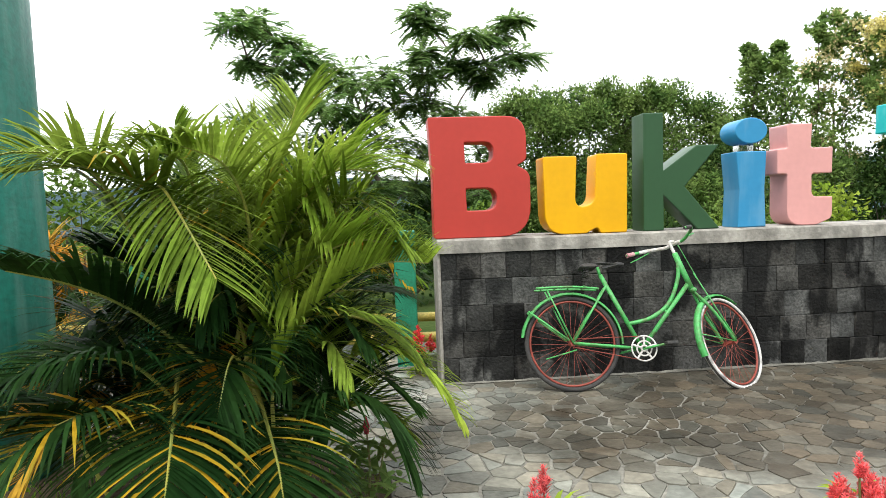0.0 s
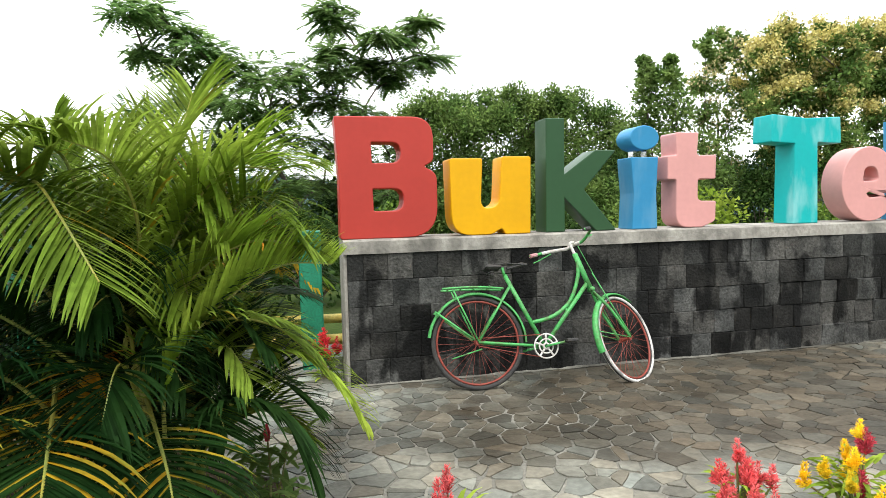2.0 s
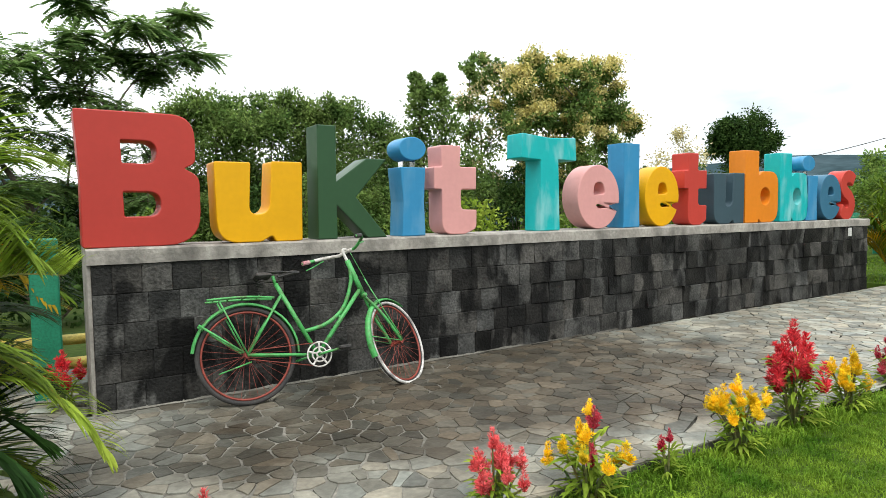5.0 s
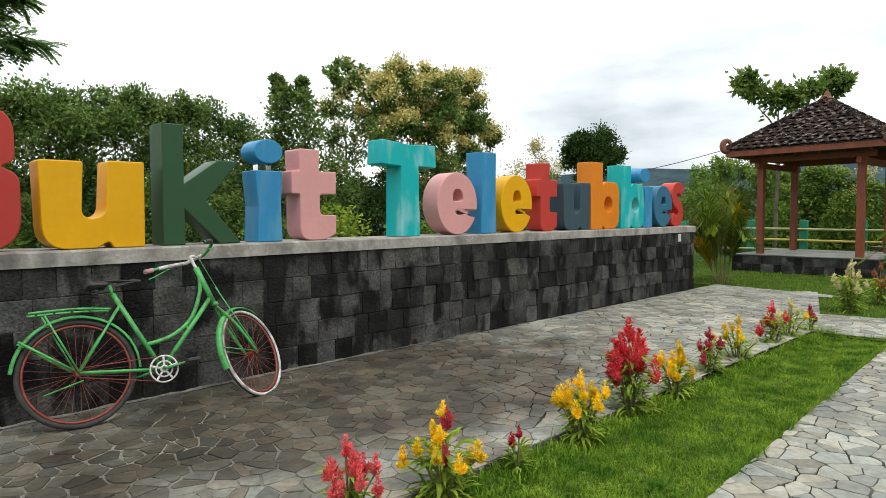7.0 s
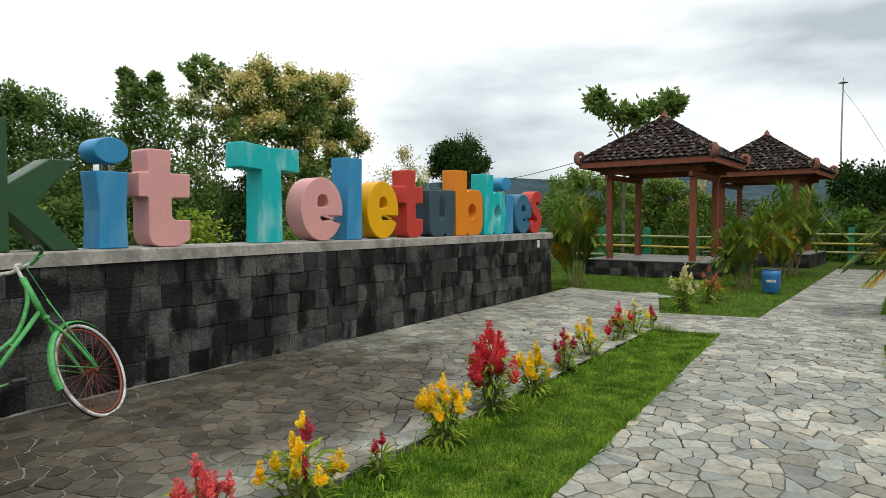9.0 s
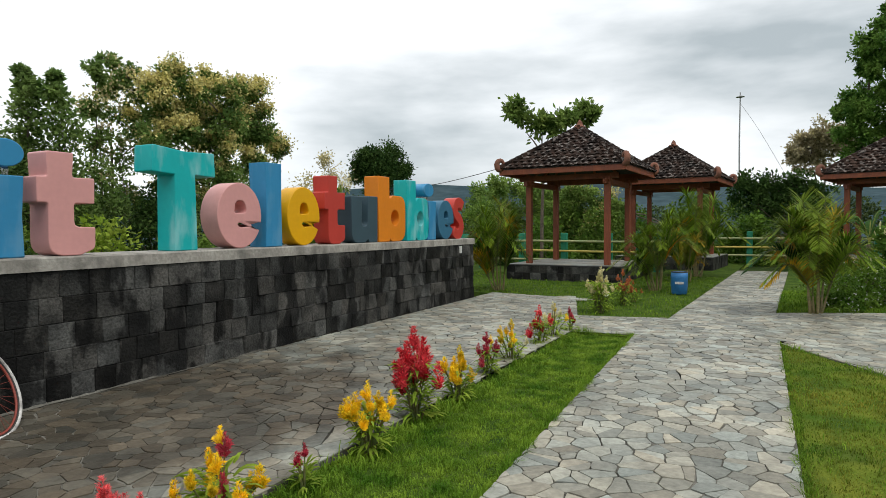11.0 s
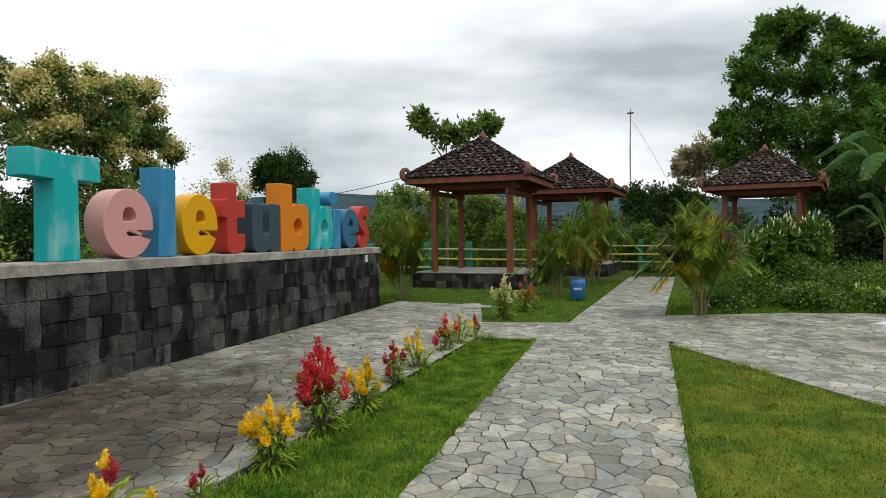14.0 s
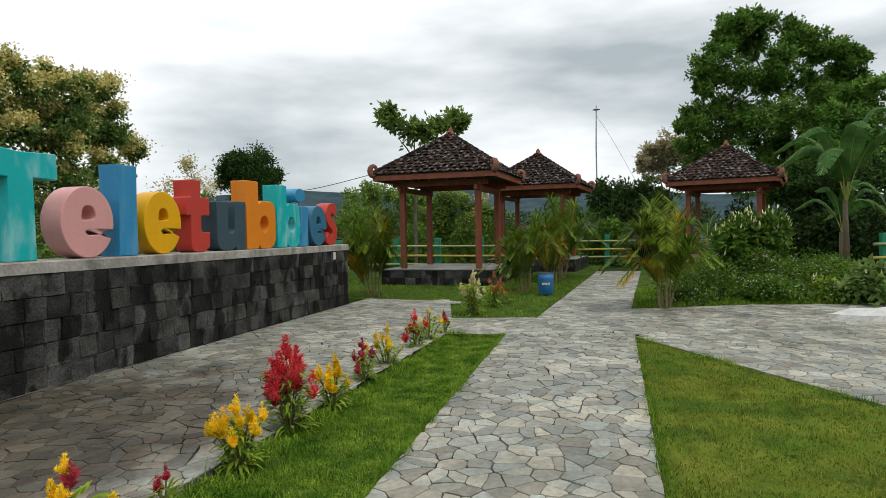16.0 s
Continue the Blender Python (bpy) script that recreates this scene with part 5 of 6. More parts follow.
for q in range(34):
    a = q * 2.39996 + .4
    lean = frng.uniform(.35, 1.15)
    d = Vector((math.cos(a), math.sin(a), 0))
    if d.y < -.4:
        lean *= .45
    elif d.x > .25:
        lean *= .68
    o = Vector((-1.1, -1.75, 0))
    h = frng.uniform(1.0, 1.9) - .45 * lean
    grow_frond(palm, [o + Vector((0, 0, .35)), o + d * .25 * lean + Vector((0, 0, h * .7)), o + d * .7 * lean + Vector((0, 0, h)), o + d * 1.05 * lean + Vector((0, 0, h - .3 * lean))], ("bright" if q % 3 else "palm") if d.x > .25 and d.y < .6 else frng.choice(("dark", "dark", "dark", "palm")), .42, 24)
# low fronds mostly take the leaflet colour with the clump's shade in it
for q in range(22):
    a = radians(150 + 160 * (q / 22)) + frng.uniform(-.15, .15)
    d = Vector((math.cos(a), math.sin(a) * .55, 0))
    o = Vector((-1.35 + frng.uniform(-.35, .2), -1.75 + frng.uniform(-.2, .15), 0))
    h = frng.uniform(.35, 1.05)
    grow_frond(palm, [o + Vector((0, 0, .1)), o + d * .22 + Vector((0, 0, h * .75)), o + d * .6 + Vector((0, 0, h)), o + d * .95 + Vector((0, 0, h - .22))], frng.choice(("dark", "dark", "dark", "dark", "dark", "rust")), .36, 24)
for q in range(9):
    a = radians(-62 + 112 * q / 8) + frng.uniform(-.1, .1)
    d = Vector((math.cos(a), math.sin(a), 0))
    o = Vector((-.98, -1.95, 0))
    h, reach = frng.uniform(.45, 1.0), frng.uniform(.5, .68)
    grow_frond(palm, [o + Vector((0, 0, .15)), o + d * reach * .3 + Vector((0, 0, h * .75)), o + d * reach * .7 + Vector((0, 0, h)), o + d * reach + Vector((0, 0, h - .12))], ("dark", "palm", "dark")[q % 3], .3, 26, None, .45)
areca((-2.3, 1.6, 0), 2.6, 20, ("palm", "dark"), "tall areca palm behind the palm clump", 5)
areca((-1.15, 1.3, 0), 2.1, 34, ("palm", "dark", "dark", "areca", "rust"), "areca palm with a drying orange frond beside the fence", 6)
areca((-3.4, 0.0, 0), 1.7, 22, ("dark", "dark", "rust"), "dark areca palm beside the green pillar", 8)
areca((13.32, 0.1, 0), 1.95, 30, ("areca", "palm", "areca", "gold"), "areca palm at the far end of the wall", 9)
areca((14.65, -3.2, 0), 1.8, 26, ("areca", "palm", "areca"), "young areca palm in front of the gazebo", 10)
areca((17.2, -3.55, 0), 1.5, 22, ("areca", "gold", "palm"), "young yellow-green areca palm beside the path", 11)
areca((19.2, -3.7, 0), 2.5, 24, ("areca", "palm", "areca"), "tall areca palm near the end of the path", 12)
areca((11.65, -6.1, 0), 2.0, 38, ("areca", "bright", "palm", "areca", "palm", "gold"), "areca palm with yellowing fronds beside the crossing paths", 13)
areca((13.6, -10.9, 0), 1.6, 14, ("palm", "bright"), "yellow-green areca palm beside the verge", 14)

# ---- trees ----
tree((-.4, 9.0, -.2), (-.5, 9.0, 1.9), [(-3.5, 8.6, 5.4, 0.37), (-3.2, 9.4, 5.6, 0.45), (-2.7, 9.3, 5.2, 0.39), (-2.1, 8.7, 4.7, 0.43), (-3.3, 9.0, 4.7, 0.25), (-2.7, 8.9, 4.5, 0.38), (-1.8, 9.2, 4.4, 0.50), (-1.3, 9.3, 4.4, 0.51), (-0.7, 8.5, 4.1, 0.51), (-1.4, 8.4, 3.6, 0.51), (-2.1, 9.4, 3.9, 0.43), (-0.9, 8.9, 3.4, 0.50), (-1.7, 9.3, 3.2, 0.46), (-1.1, 8.4, 2.5, 0.40), (-1.5, 8.9, 1.8, 0.47), (-2.7, 9.3, 3.8, 0.48), (-3.2, 8.7, 3.4, 0.48), (-3.8, 9.5, 2.5, 0.57), (-2.3, 9.5, 2.6, 0.52), (-0.7, 8.4, 1.9, 0.32)],
     "feather", 11, .33, "leaf_feather", "spreading tree with feathery compound leaves and bare lower limbs", 1, .13, 8, close=.5)
tree((.9, 9.4, -.2), (.9, 9.4, 1.5), [(0.5, 9.7, 6.0, 0.32), (0.6, 9.7, 5.6, 0.38), (0.4, 8.7, 4.8, 0.30), (1.5, 8.7, 5.1, 0.33), (2.2, 9.6, 5.4, 0.44), (2.6, 9.5, 5.7, 0.20), (1.3, 9.4, 4.6, 0.32), (1.9, 9.0, 4.5, 0.39), (2.6, 9.3, 4.8, 0.35), (1.8, 9.3, 4.3, 0.23), (-0.2, 9.3, 4.5, 0.48), (0.4, 8.8, 4.3, 0.47), (-0.2, 9.1, 3.8, 0.54), (0.5, 9.1, 3.8, 0.48), (-0.2, 9.5, 3.0, 0.52), (0.4, 9.8, 2.8, 0.45), (-0.4, 9.7, 2.1, 0.42), (0.2, 9.3, 1.9, 0.40), (1.7, 9.1, 2.6, 0.52), (1.6, 8.9, 1.7, 0.48), (1.0, 8.6, 3.4, 0.41), (-0.5, 8.6, 1.3, 0.41)],
     "feather", 11, .33, "leaf_feather", "leafy tree with dark feathery foliage", 2, .11, 8, close=.5)
tree((4.1, 13.4, -.4), (4.2, 13.4, 1.4), [(3.2, 13.0, 4.1, 0.55), (3.9, 13.5, 4.2, 0.57), (4.4, 13.2, 4.0, 0.57), (5.1, 13.6, 4.2, 0.58), (3.3, 13.6, 3.5, 0.85), (3.9, 12.7, 3.4, 0.81), (4.8, 12.6, 3.6, 0.81), (3.2, 13.9, 2.5, 0.86), (3.9, 13.0, 2.7, 0.82), (5.1, 13.0, 2.5, 0.83), (3.7, 14.2, 1.7, 0.88), (4.2, 13.4, 1.8, 0.84), (5.2, 13.9, 1.5, 0.87), (3.3, 13.4, 0.7, 0.84), (4.3, 13.6, 1.0, 0.86), (4.9, 12.8, 0.8, 0.83)],
     "broad", 110, .12, "leaf_wood", "bushy dark green tree in the dense row behind the wall", 3, .12, 16, close=.4)
tree((6.1, 13.4, -.4), (6.2, 13.4, 1.4), [(5.6, 13.0, 4.2, 0.56), (6.1, 12.8, 4.3, 0.56), (6.9, 13.2, 4.2, 0.57), (7.3, 12.8, 4.2, 0.56), (5.4, 12.7, 3.5, 0.82), (6.5, 13.2, 3.6, 0.84), (7.5, 14.1, 3.5, 0.88), (6.2, 13.9, 2.4, 0.87), (6.9, 13.8, 2.7, 0.87), (7.2, 13.0, 2.6, 0.84), (5.6, 13.5, 1.8, 0.85), (6.3, 13.0, 1.4, 0.84), (7.4, 12.9, 1.4, 0.84), (5.7, 12.8, 0.9, 0.83), (6.3, 12.9, 0.7, 0.84), (7.8, 14.1, 0.5, 0.90)],
     "broad", 110, .12, "leaf_wood", "bushy dark green tree in the dense row behind the wall", 4, .12, 16, close=.4)
tree((8.3, 13.4, -.4), (8.4, 13.4, 1.4), [(8.3, 13.6, 4.4, 0.59), (9.1, 13.8, 4.1, 0.60), (9.8, 13.9, 3.7, 0.60), (10.6, 14.1, 3.3, 0.61), (8.5, 13.8, 3.3, 0.88), (9.7, 14.1, 3.3, 0.90), (9.8, 12.6, 3.1, 0.83), (8.0, 13.3, 2.5, 0.86), (9.8, 14.1, 2.4, 0.90), (10.4, 13.6, 2.6, 0.88), (8.6, 14.0, 1.6, 0.89), (8.9, 12.8, 1.5, 0.84), (9.8, 13.4, 1.6, 0.87), (8.0, 13.0, 0.5, 0.85), (9.3, 13.5, 0.8, 0.87), (10.3, 13.5, 0.7, 0.88)],
     "broad", 110, .12, "leaf_wood", "bushy dark green tree in the dense row behind the wall", 5, .12, 14, close=.38)
tree((9.9, 11.9, -.4), (9.9, 11.9, 1.6), [(9.8, 12.0, 5.5, 0.13), (9.8, 12.0, 5.2, 0.21), (9.8, 11.9, 4.8, 0.27), (9.8, 11.8, 4.4, 0.31), (9.7, 11.7, 3.9, 0.35), (9.9, 12.0, 3.5, 0.46), (10.0, 11.9, 2.7, 0.65), (9.9, 12.0, 1.8, 0.74), (9.3, 11.8, 3.0, 0.57), (9.1, 12.0, 2.2, 0.63)], "broad", 44, .16, "leaf_broad", "slender columnar sapling with broad leaves", 6, .08, 8, close=.62)
tree((10.75, 11.8, -.4), (10.75, 11.8, 1.6), [(10.4, 11.7, 5.5, 0.13), (10.4, 11.7, 5.1, 0.25), (10.6, 11.9, 4.8, 0.33), (10.6, 11.6, 4.3, 0.38), (10.7, 11.8, 3.9, 0.44), (10.7, 11.7, 3.3, 0.57), (10.8, 11.6, 2.5, 0.71), (11.4, 11.8, 1.6, 0.78), (10.4, 11.6, 1.3, 0.75)], "broad", 44, .16, "leaf_broad", "slender columnar sapling with broad leaves", 7, .08, 8, close=.62)
tree((12.6, 12.4, -.4), (12.6, 12.4, 2.0), [(11.9, 12.1, 6.0, 0.28), (12.9, 12.9, 6.6, 0.26), (12.9, 12.0, 6.1, 0.31), (12.8, 12.6, 5.8, 0.37), (13.1, 12.0, 5.5, 0.37), (11.9, 12.1, 4.9, 0.32), (13.3, 12.9, 4.9, 0.54), (11.9, 12.1, 4.0, 0.50), (12.9, 12.5, 3.6, 0.64), (12.0, 12.4, 2.9, 0.65), (13.0, 12.4, 2.6, 0.71), (13.3, 12.4, 1.6, 0.76), (13.6, 12.1, 4.2, 0.50)], "broad", 52, .16, "leaf_broad", "open sparse tree with broad leaves and pale flower tips", 8, .1, 8, ("bloom_pale", .3, 70), close=.34)
tree((14.9, 10.9, -.4), (14.9, 10.9, 2.0), [(13.5, 10.8, 6.0, 0.44), (14.0, 10.7, 5.7, 0.56), (12.7, 10.4, 5.2, 0.42), (15.6, 11.4, 6.3, 0.44), (15.3, 10.2, 5.7, 0.50), (16.8, 10.9, 6.1, 0.45), (15.1, 11.5, 5.2, 0.67), (15.1, 10.3, 5.0, 0.65), (17.0, 11.0, 5.4, 0.58), (13.2, 11.1, 4.7, 0.51), (13.2, 10.3, 4.2, 0.61), (14.9, 10.7, 4.1, 0.66), (16.7, 11.2, 4.4, 0.67), (17.3, 10.8, 4.7, 0.55), (18.5, 11.2, 4.5, 0.35), (12.5, 10.4, 3.8, 0.52), (14.2, 10.5, 3.1, 0.67), (15.2, 10.4, 3.1, 0.70), (17.0, 10.9, 3.6, 0.67), (14.1, 11.5, 2.9, 0.73), (15.7, 11.0, 2.0, 0.88), (14.1, 11.3, 1.6, 0.84), (16.8, 10.7, 2.0, 0.83)], "broad", 84, .15, "leaf_wood", "full tree covered in pale yellow blossom clusters", 9, .15, 13, ("bloom_gold", .34, 240), close=.34)
tree((20.81, 1.45, -.1), (20.81, 1.42, 3.8), [(20.5, 2.34, 5.43, .36), (20.94, 1.97, 5.28, .42), (20.81, 1.41, 4.83, .36), (20.76, .49, 5.01, .36), (21.37, .15, 5.32, .36), (20.92, 1.04, 4.73, .34), (21.24, -.17, 5.23, .2)], "broad", 54, .22, "leaf_bright_wood", "thin pale-trunked tree with a few large-leaved branches", 10, .075, 7, close=.45)
BIG = ([(30.9, -10.5, 10.3, 0.69), (31.1, -11.6, 10.6, 0.65), (32.0, -11.3, 9.7, 0.80), (30.9, -10.2, 9.8, 0.58), (31.0, -13.1, 9.8, 0.72), (31.2, -13.8, 9.3, 0.68), (30.2, -12.5, 8.6, 0.74), (31.0, -14.6, 9.0, 0.59), (31.3, -15.4, 8.7, 0.55), (31.7, -15.2, 8.0, 0.68), (30.0, -9.4, 8.7, 0.72), (30.5, -10.7, 8.0, 0.89), (30.0, -9.2, 7.6, 0.48), (31.7, -12.2, 7.8, 0.87), (31.5, -13.7, 7.6, 0.85), (29.9, -14.1, 6.8, 0.57)]
       + [(30.9, -9.3, 6.6, 0.82), (31.4, -8.7, 6.4, 0.50), (31.4, -10.5, 6.6, 0.91), (30.1, -11.3, 5.9, 0.91), (29.8, -12.4, 6.0, 0.85), (30.7, -13.6, 5.9, 0.59), (30.5, -8.9, 5.4, 0.74), (31.7, -10.4, 5.2, 0.97), (31.5, -11.8, 4.7, 0.94), (31.2, -13.0, 4.9, 0.93), (31.1, -9.2, 4.2, 0.75), (31.4, -10.8, 3.7, 0.95), (30.1, -12.0, 3.4, 0.90), (30.9, -13.4, 3.7, 0.79)])
tree((31.0, -12.0, -.5), (31.0, -12.0, 3.0), BIG, "broad", 170, .17, "leaf_green", "tall dense dark green tree rising behind the garden", 11, .26, 17, close=.3)
tree((29.5, -15.4, -.5), (29.5, -15.4, 2.0), [(29.2, -15.7, 6.9, 0.64), (29.8, -15.2, 6.8, 0.66), (29.8, -14.6, 6.6, 0.52), (30.0, -15.8, 6.0, 0.85), (29.1, -14.6, 5.7, 0.78), (29.1, -14.0, 6.0, 0.46), (29.0, -13.8, 5.2, 0.74), (29.1, -14.9, 4.7, 0.87), (29.8, -16.0, 4.9, 0.84), (29.0, -14.2, 4.1, 0.83), (29.5, -15.5, 3.6, 0.88), (29.1, -13.4, 4.4, 0.56)], "broad", 120, .17, "leaf_green", "large leafy green tree at the edge of the garden", 12, .25, 18, close=.3)
tree((33.7, -7.9, -.5), (33.7, -7.9, 2.2), [(33.4, -7.7, 5.4, 0.57), (33.9, -7.2, 5.2, 0.49), (33.8, -8.3, 5.5, 0.51), (34.1, -8.4, 4.8, 0.69), (33.5, -7.4, 4.5, 0.63), (33.5, -6.9, 4.6, 0.40), (33.9, -8.8, 5.2, 0.57)], "broad", 60, .2, "seed_brown", "tree with pale brownish seed clusters", 13, .12, 12, ("bloom_pale", .25, 40), close=.36)
tree((30.0, 2.2, -1.0), (30.0, 2.2, 1.4), [(30.7, 8.0, 3.1, 0.54), (29.2, 6.4, 3.4, 0.56), (30.4, 5.8, 3.3, 0.64), (29.5, 4.5, 3.1, 0.61), (30.8, 4.1, 2.9, 0.58), (29.2, 6.9, 2.3, 0.74), (30.6, 6.2, 2.3, 0.82), (30.3, 4.9, 2.1, 0.80), (30.6, 6.2, 1.2, 1.00), (30.8, 4.8, 1.2, 0.88)], "broad", 80, .17, "leaf_bright_wood", "leafy light green tree beyond the fence", 16, .12, 14, close=.36)
tree((29.0, -2.0, -1.0), (29.0, -2.0, 1.2), [(28.8, 2.7, 2.6, 0.54), (29.0, 1.9, 2.8, 0.59), (28.9, 1.1, 2.5, 0.59), (28.9, 0.5, 2.0, 0.48), (28.9, 2.5, 1.8, 0.75), (29.2, 1.4, 1.5, 0.76), (28.7, 3.2, 1.8, 0.59), (29.2, 2.0, 0.9, 0.81)], "broad", 80, .16, "leaf_bright_wood", "yellow-green tree with pale blossom beyond the gazebo", 17, .1, 14, ("bloom_gold", .2, 120), close=.36)
tree((30.0, -6.4, -.5), (30.0, -6.4, 1.0), [(30.0, -4.6, 3.1, 0.52), (30.4, -5.3, 3.0, 0.63), (30.6, -6.0, 3.1, 0.63), (29.7, -6.7, 2.9, 0.61), (30.3, -5.3, 2.2, 0.74), (30.2, -6.3, 2.0, 0.73), (30.2, -7.4, 2.8, 0.57)], "broad", 80, .17, "leaf_dark", "low dark green tree beside the farther gazebo", 18, .1, 14, close=.38)
tree((27.0, -13.2, -.5), (27.0, -13.2, 1.0), [(26.6, -12.1, 3.1, 0.65), (27.2, -13.0, 2.9, 0.74), (26.8, -13.9, 2.9, 0.77), (26.6, -14.6, 3.0, 0.75), (27.0, -12.6, 1.8, 0.74), (27.0, -13.6, 1.7, 0.78), (27.0, -14.5, 1.7, 0.77), (26.9, -11.6, 2.7, 0.61)], "broad", 90, .17, "leaf_dark", "dark shaded tree behind the banana plants", 19, .1, 16, close=.38)
tree((50.6, 26.7, -2), (50.6, 26.7, 4.0), [(50.05, 27.4, 7.6, 1.35), (51.13, 26.0, 7.75, 1.35), (50.6, 26.7, 6.7, 1.8), (49.7, 28.0, 6.7, 1.05), (51.6, 25.2, 6.6, 1.05), (50.5, 26.8, 5.0, 1.7)], "broad", 240, .27, "leaf_dark", "distant rounded dark green tree", 14, .25, 14, close=.42)
tree((31.8, 18.8, -1), (31.8, 18.8, 2.6), [(31.81, 18.78, 5.62, .45), (31.91, 18.63, 4.81, .6), (31.06, 19.75, 4.2, .8), (32.42, 17.93, 4.0, .8)], "broad", 60, .17, "bloom_pale", "small distant tree with pale blossom", 15, .07, 6)
for i, (x, y, h, m) in enumerate(((31.0, 8.3, 3.2, "shrub"), (32.0, 6.6, 3.5, "far_leaf"), (33.0, 4.9, 3.6, "shrub"), (32.6, 2.9, 3.0, "far_leaf"), (33.2, 1.2, 2.8, "leaf_bright"), (34.5, -.6, 2.4, "far_leaf"), (35.8, -4.6, 3.6, "shrub"), (35.8, -6.2, 3.4, "far_leaf"), (35.7, -7.8, 3.2, "leaf_dark"), (35.6, -9.6, 3.4, "far_leaf"), (29.0, 11.5, 3.0, "far_leaf"), (27.0, 14.0, 3.6, "shrub"), (24.0, 15.0, 3.4, "far_leaf"), (29.5, 15.0, 3.8, "far_leaf"), (27.5, -13.0, 2.8, "leaf_shade"), (26.5, -15.5, 3.0, "leaf_shade"), (28.5, -10.5, 2.8, "leaf_shade"), (25.5, -18.0, 3.2, "leaf_shade"), (24.0, -12.2, 2.2, "leaf_shade"), (22.0, -12.8, 2.4, "leaf_shade"), (20.5, -11.4, 2.0, "leaf_shade"), (21.5, -15.0, 3.0, "leaf_shade"), (27.3, -7.5, 2.6, "leaf_dark"), (27.5, -5.0, 2.2, "leaf_bush"), (27.8, -2.5, 2.4, "shrub"), (27.0, 0.5, 2.6, "shrub"), (24.5, 2.5, 2.2, "leaf_bush"), (29.0, 3.0, 3.6, "shrub"), (30.0, 0.6, 3.4, "leaf_bush"), (28.0, 6.5, 3.4, "shrub"), (26.0, 9.0, 3.2, "leaf_bush"), (31.0, -3.0, 3.4, "leaf_bush"), (23.0, 11.5, 3.2, "shrub"), (20.0, 11.0, 2.6, "leaf_bush"))):
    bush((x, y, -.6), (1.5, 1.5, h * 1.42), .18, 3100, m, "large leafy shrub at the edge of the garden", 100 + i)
for i, (x, y, h, m) in enumerate(((4.6, 5.8, 1.5, "leaf_dark"), (5.7, 5.3, 1.7, "shrub"), (6.8, 4.6, 1.75, "leaf_bright"), (7.9, 4.0, 1.7, "shrub"), (3.2, 6.5, 1.6, "leaf_dark"), (1.6, 6.9, 1.7, "shrub"), (9.2, 4.6, 1.5, "shrub"), (10.8, 5.4, 1.6, "leaf_dark"), (12.2, 6.6, 1.6, "shrub"), (14.5, 7.5, 1.6, "leaf_dark"), (17.0, 8.0, 1.7, "shrub"), (-.2, 5.2, 1.5, "leaf_dark"), (-2.0, 4.8, 1.8, "leaf_dark"), (-4.2, 4.5, 2.0, "leaf_dark"), (-6.2, 3.8, 2.2, "leaf_dark"), (20.0, 5.2, 1.7, "shrub"), (22.6, 3.6, 1.4, "leaf_dark"), (-5.2, 2.4, 2.5, "leaf_dark"), (-7.4, 1.2, 2.8, "leaf_dark"), (-9.4, -.6, 2.8, "leaf_dark"), (-8.0, 4.6, 3.0, "leaf_dark"), (-4.6, .9, 2.1, "leaf_dark"), (-6.4, -.4, 2.6, "leaf_dark"), (-4.0, 2.6, 2.3, "shrub"), (-3.0, 3.2, 2.1, "leaf_dark"))):
    bush((x, y, -.1), (1.0, .9, h * 1.15), .12, 1900, m, "leafy green shrub growing behind the wall", 200 + i)

# backing row whose leaf colour already holds the shade below the trees
for i in range(13):
    bush((-7.0 + i * 2.1, 15.6 + .5 * math.sin(i * 2.3), -.6), (1.5, 1.2, 4.3 + .7 * math.sin(i * 1.7)), .17, 2600, "leaf_shade", "dark dense shrub in the shade of the trees", 240 + i)
for i in range(16):
    bush((-3.6 + i * 1.35, 10.6 + .35 * math.sin(i * 2.9), -.4), (1.0, .85, (3.5 if i < 9 else 4.7) + .5 * math.sin(i * 1.9)), .13, 3600, "leaf_wood" if i % 3 else "leaf_dark", "dark green undergrowth below the trees", 260 + i)

# ---- verge: groundcover, flowering bush, banana plants ----
for i, (x, y, sx, sy, h) in enumerate(((13.4, -6.9, 1.1, 1.0, .82), (14.0, -8.2, 1.3, 1.2, 1.0), (14.0, -9.5, 1.2, 1.1, .85), (13.0, -8.0, .7, .8, .5), (15.3, -6.9, 1.3, .9, .8), (12.6, -6.6, .8, .6, .35), (13.2, -9.3, .7, .9, .4), (15.6, -9.5, 1.3, 1.2, .9))):
    bush((x, y, -.03), (sx, sy, h), .065, 4200, "hedge", "mound of dense groundcover dotted with tiny white flowers", 300 + i, ("stone_white", .05, -.022), "groundcover")
bush((15.0, -8.08, 0), (.95, .95, 2.35), .13, 5800, "leaf_bush", "tall rounded bush with pale upright flower spikes", 330, ("celosia_pale", .1, .12), "flowering_bush")
bush((12.6, -9.7, 0), (.55, .6, .75), .16, 900, "leaf_broad", "low bush with cream flower spikes beside a white stone", 331, ("celosia_pale", .04, .14), "flowering_bush")
bush((13.2, -9.0, 0), (.3, .3, .4), .12, 300, "leaf_bright", "small plant with a cream flower head", 332, ("celosia_pale", .06, .12), "flowering_bush")


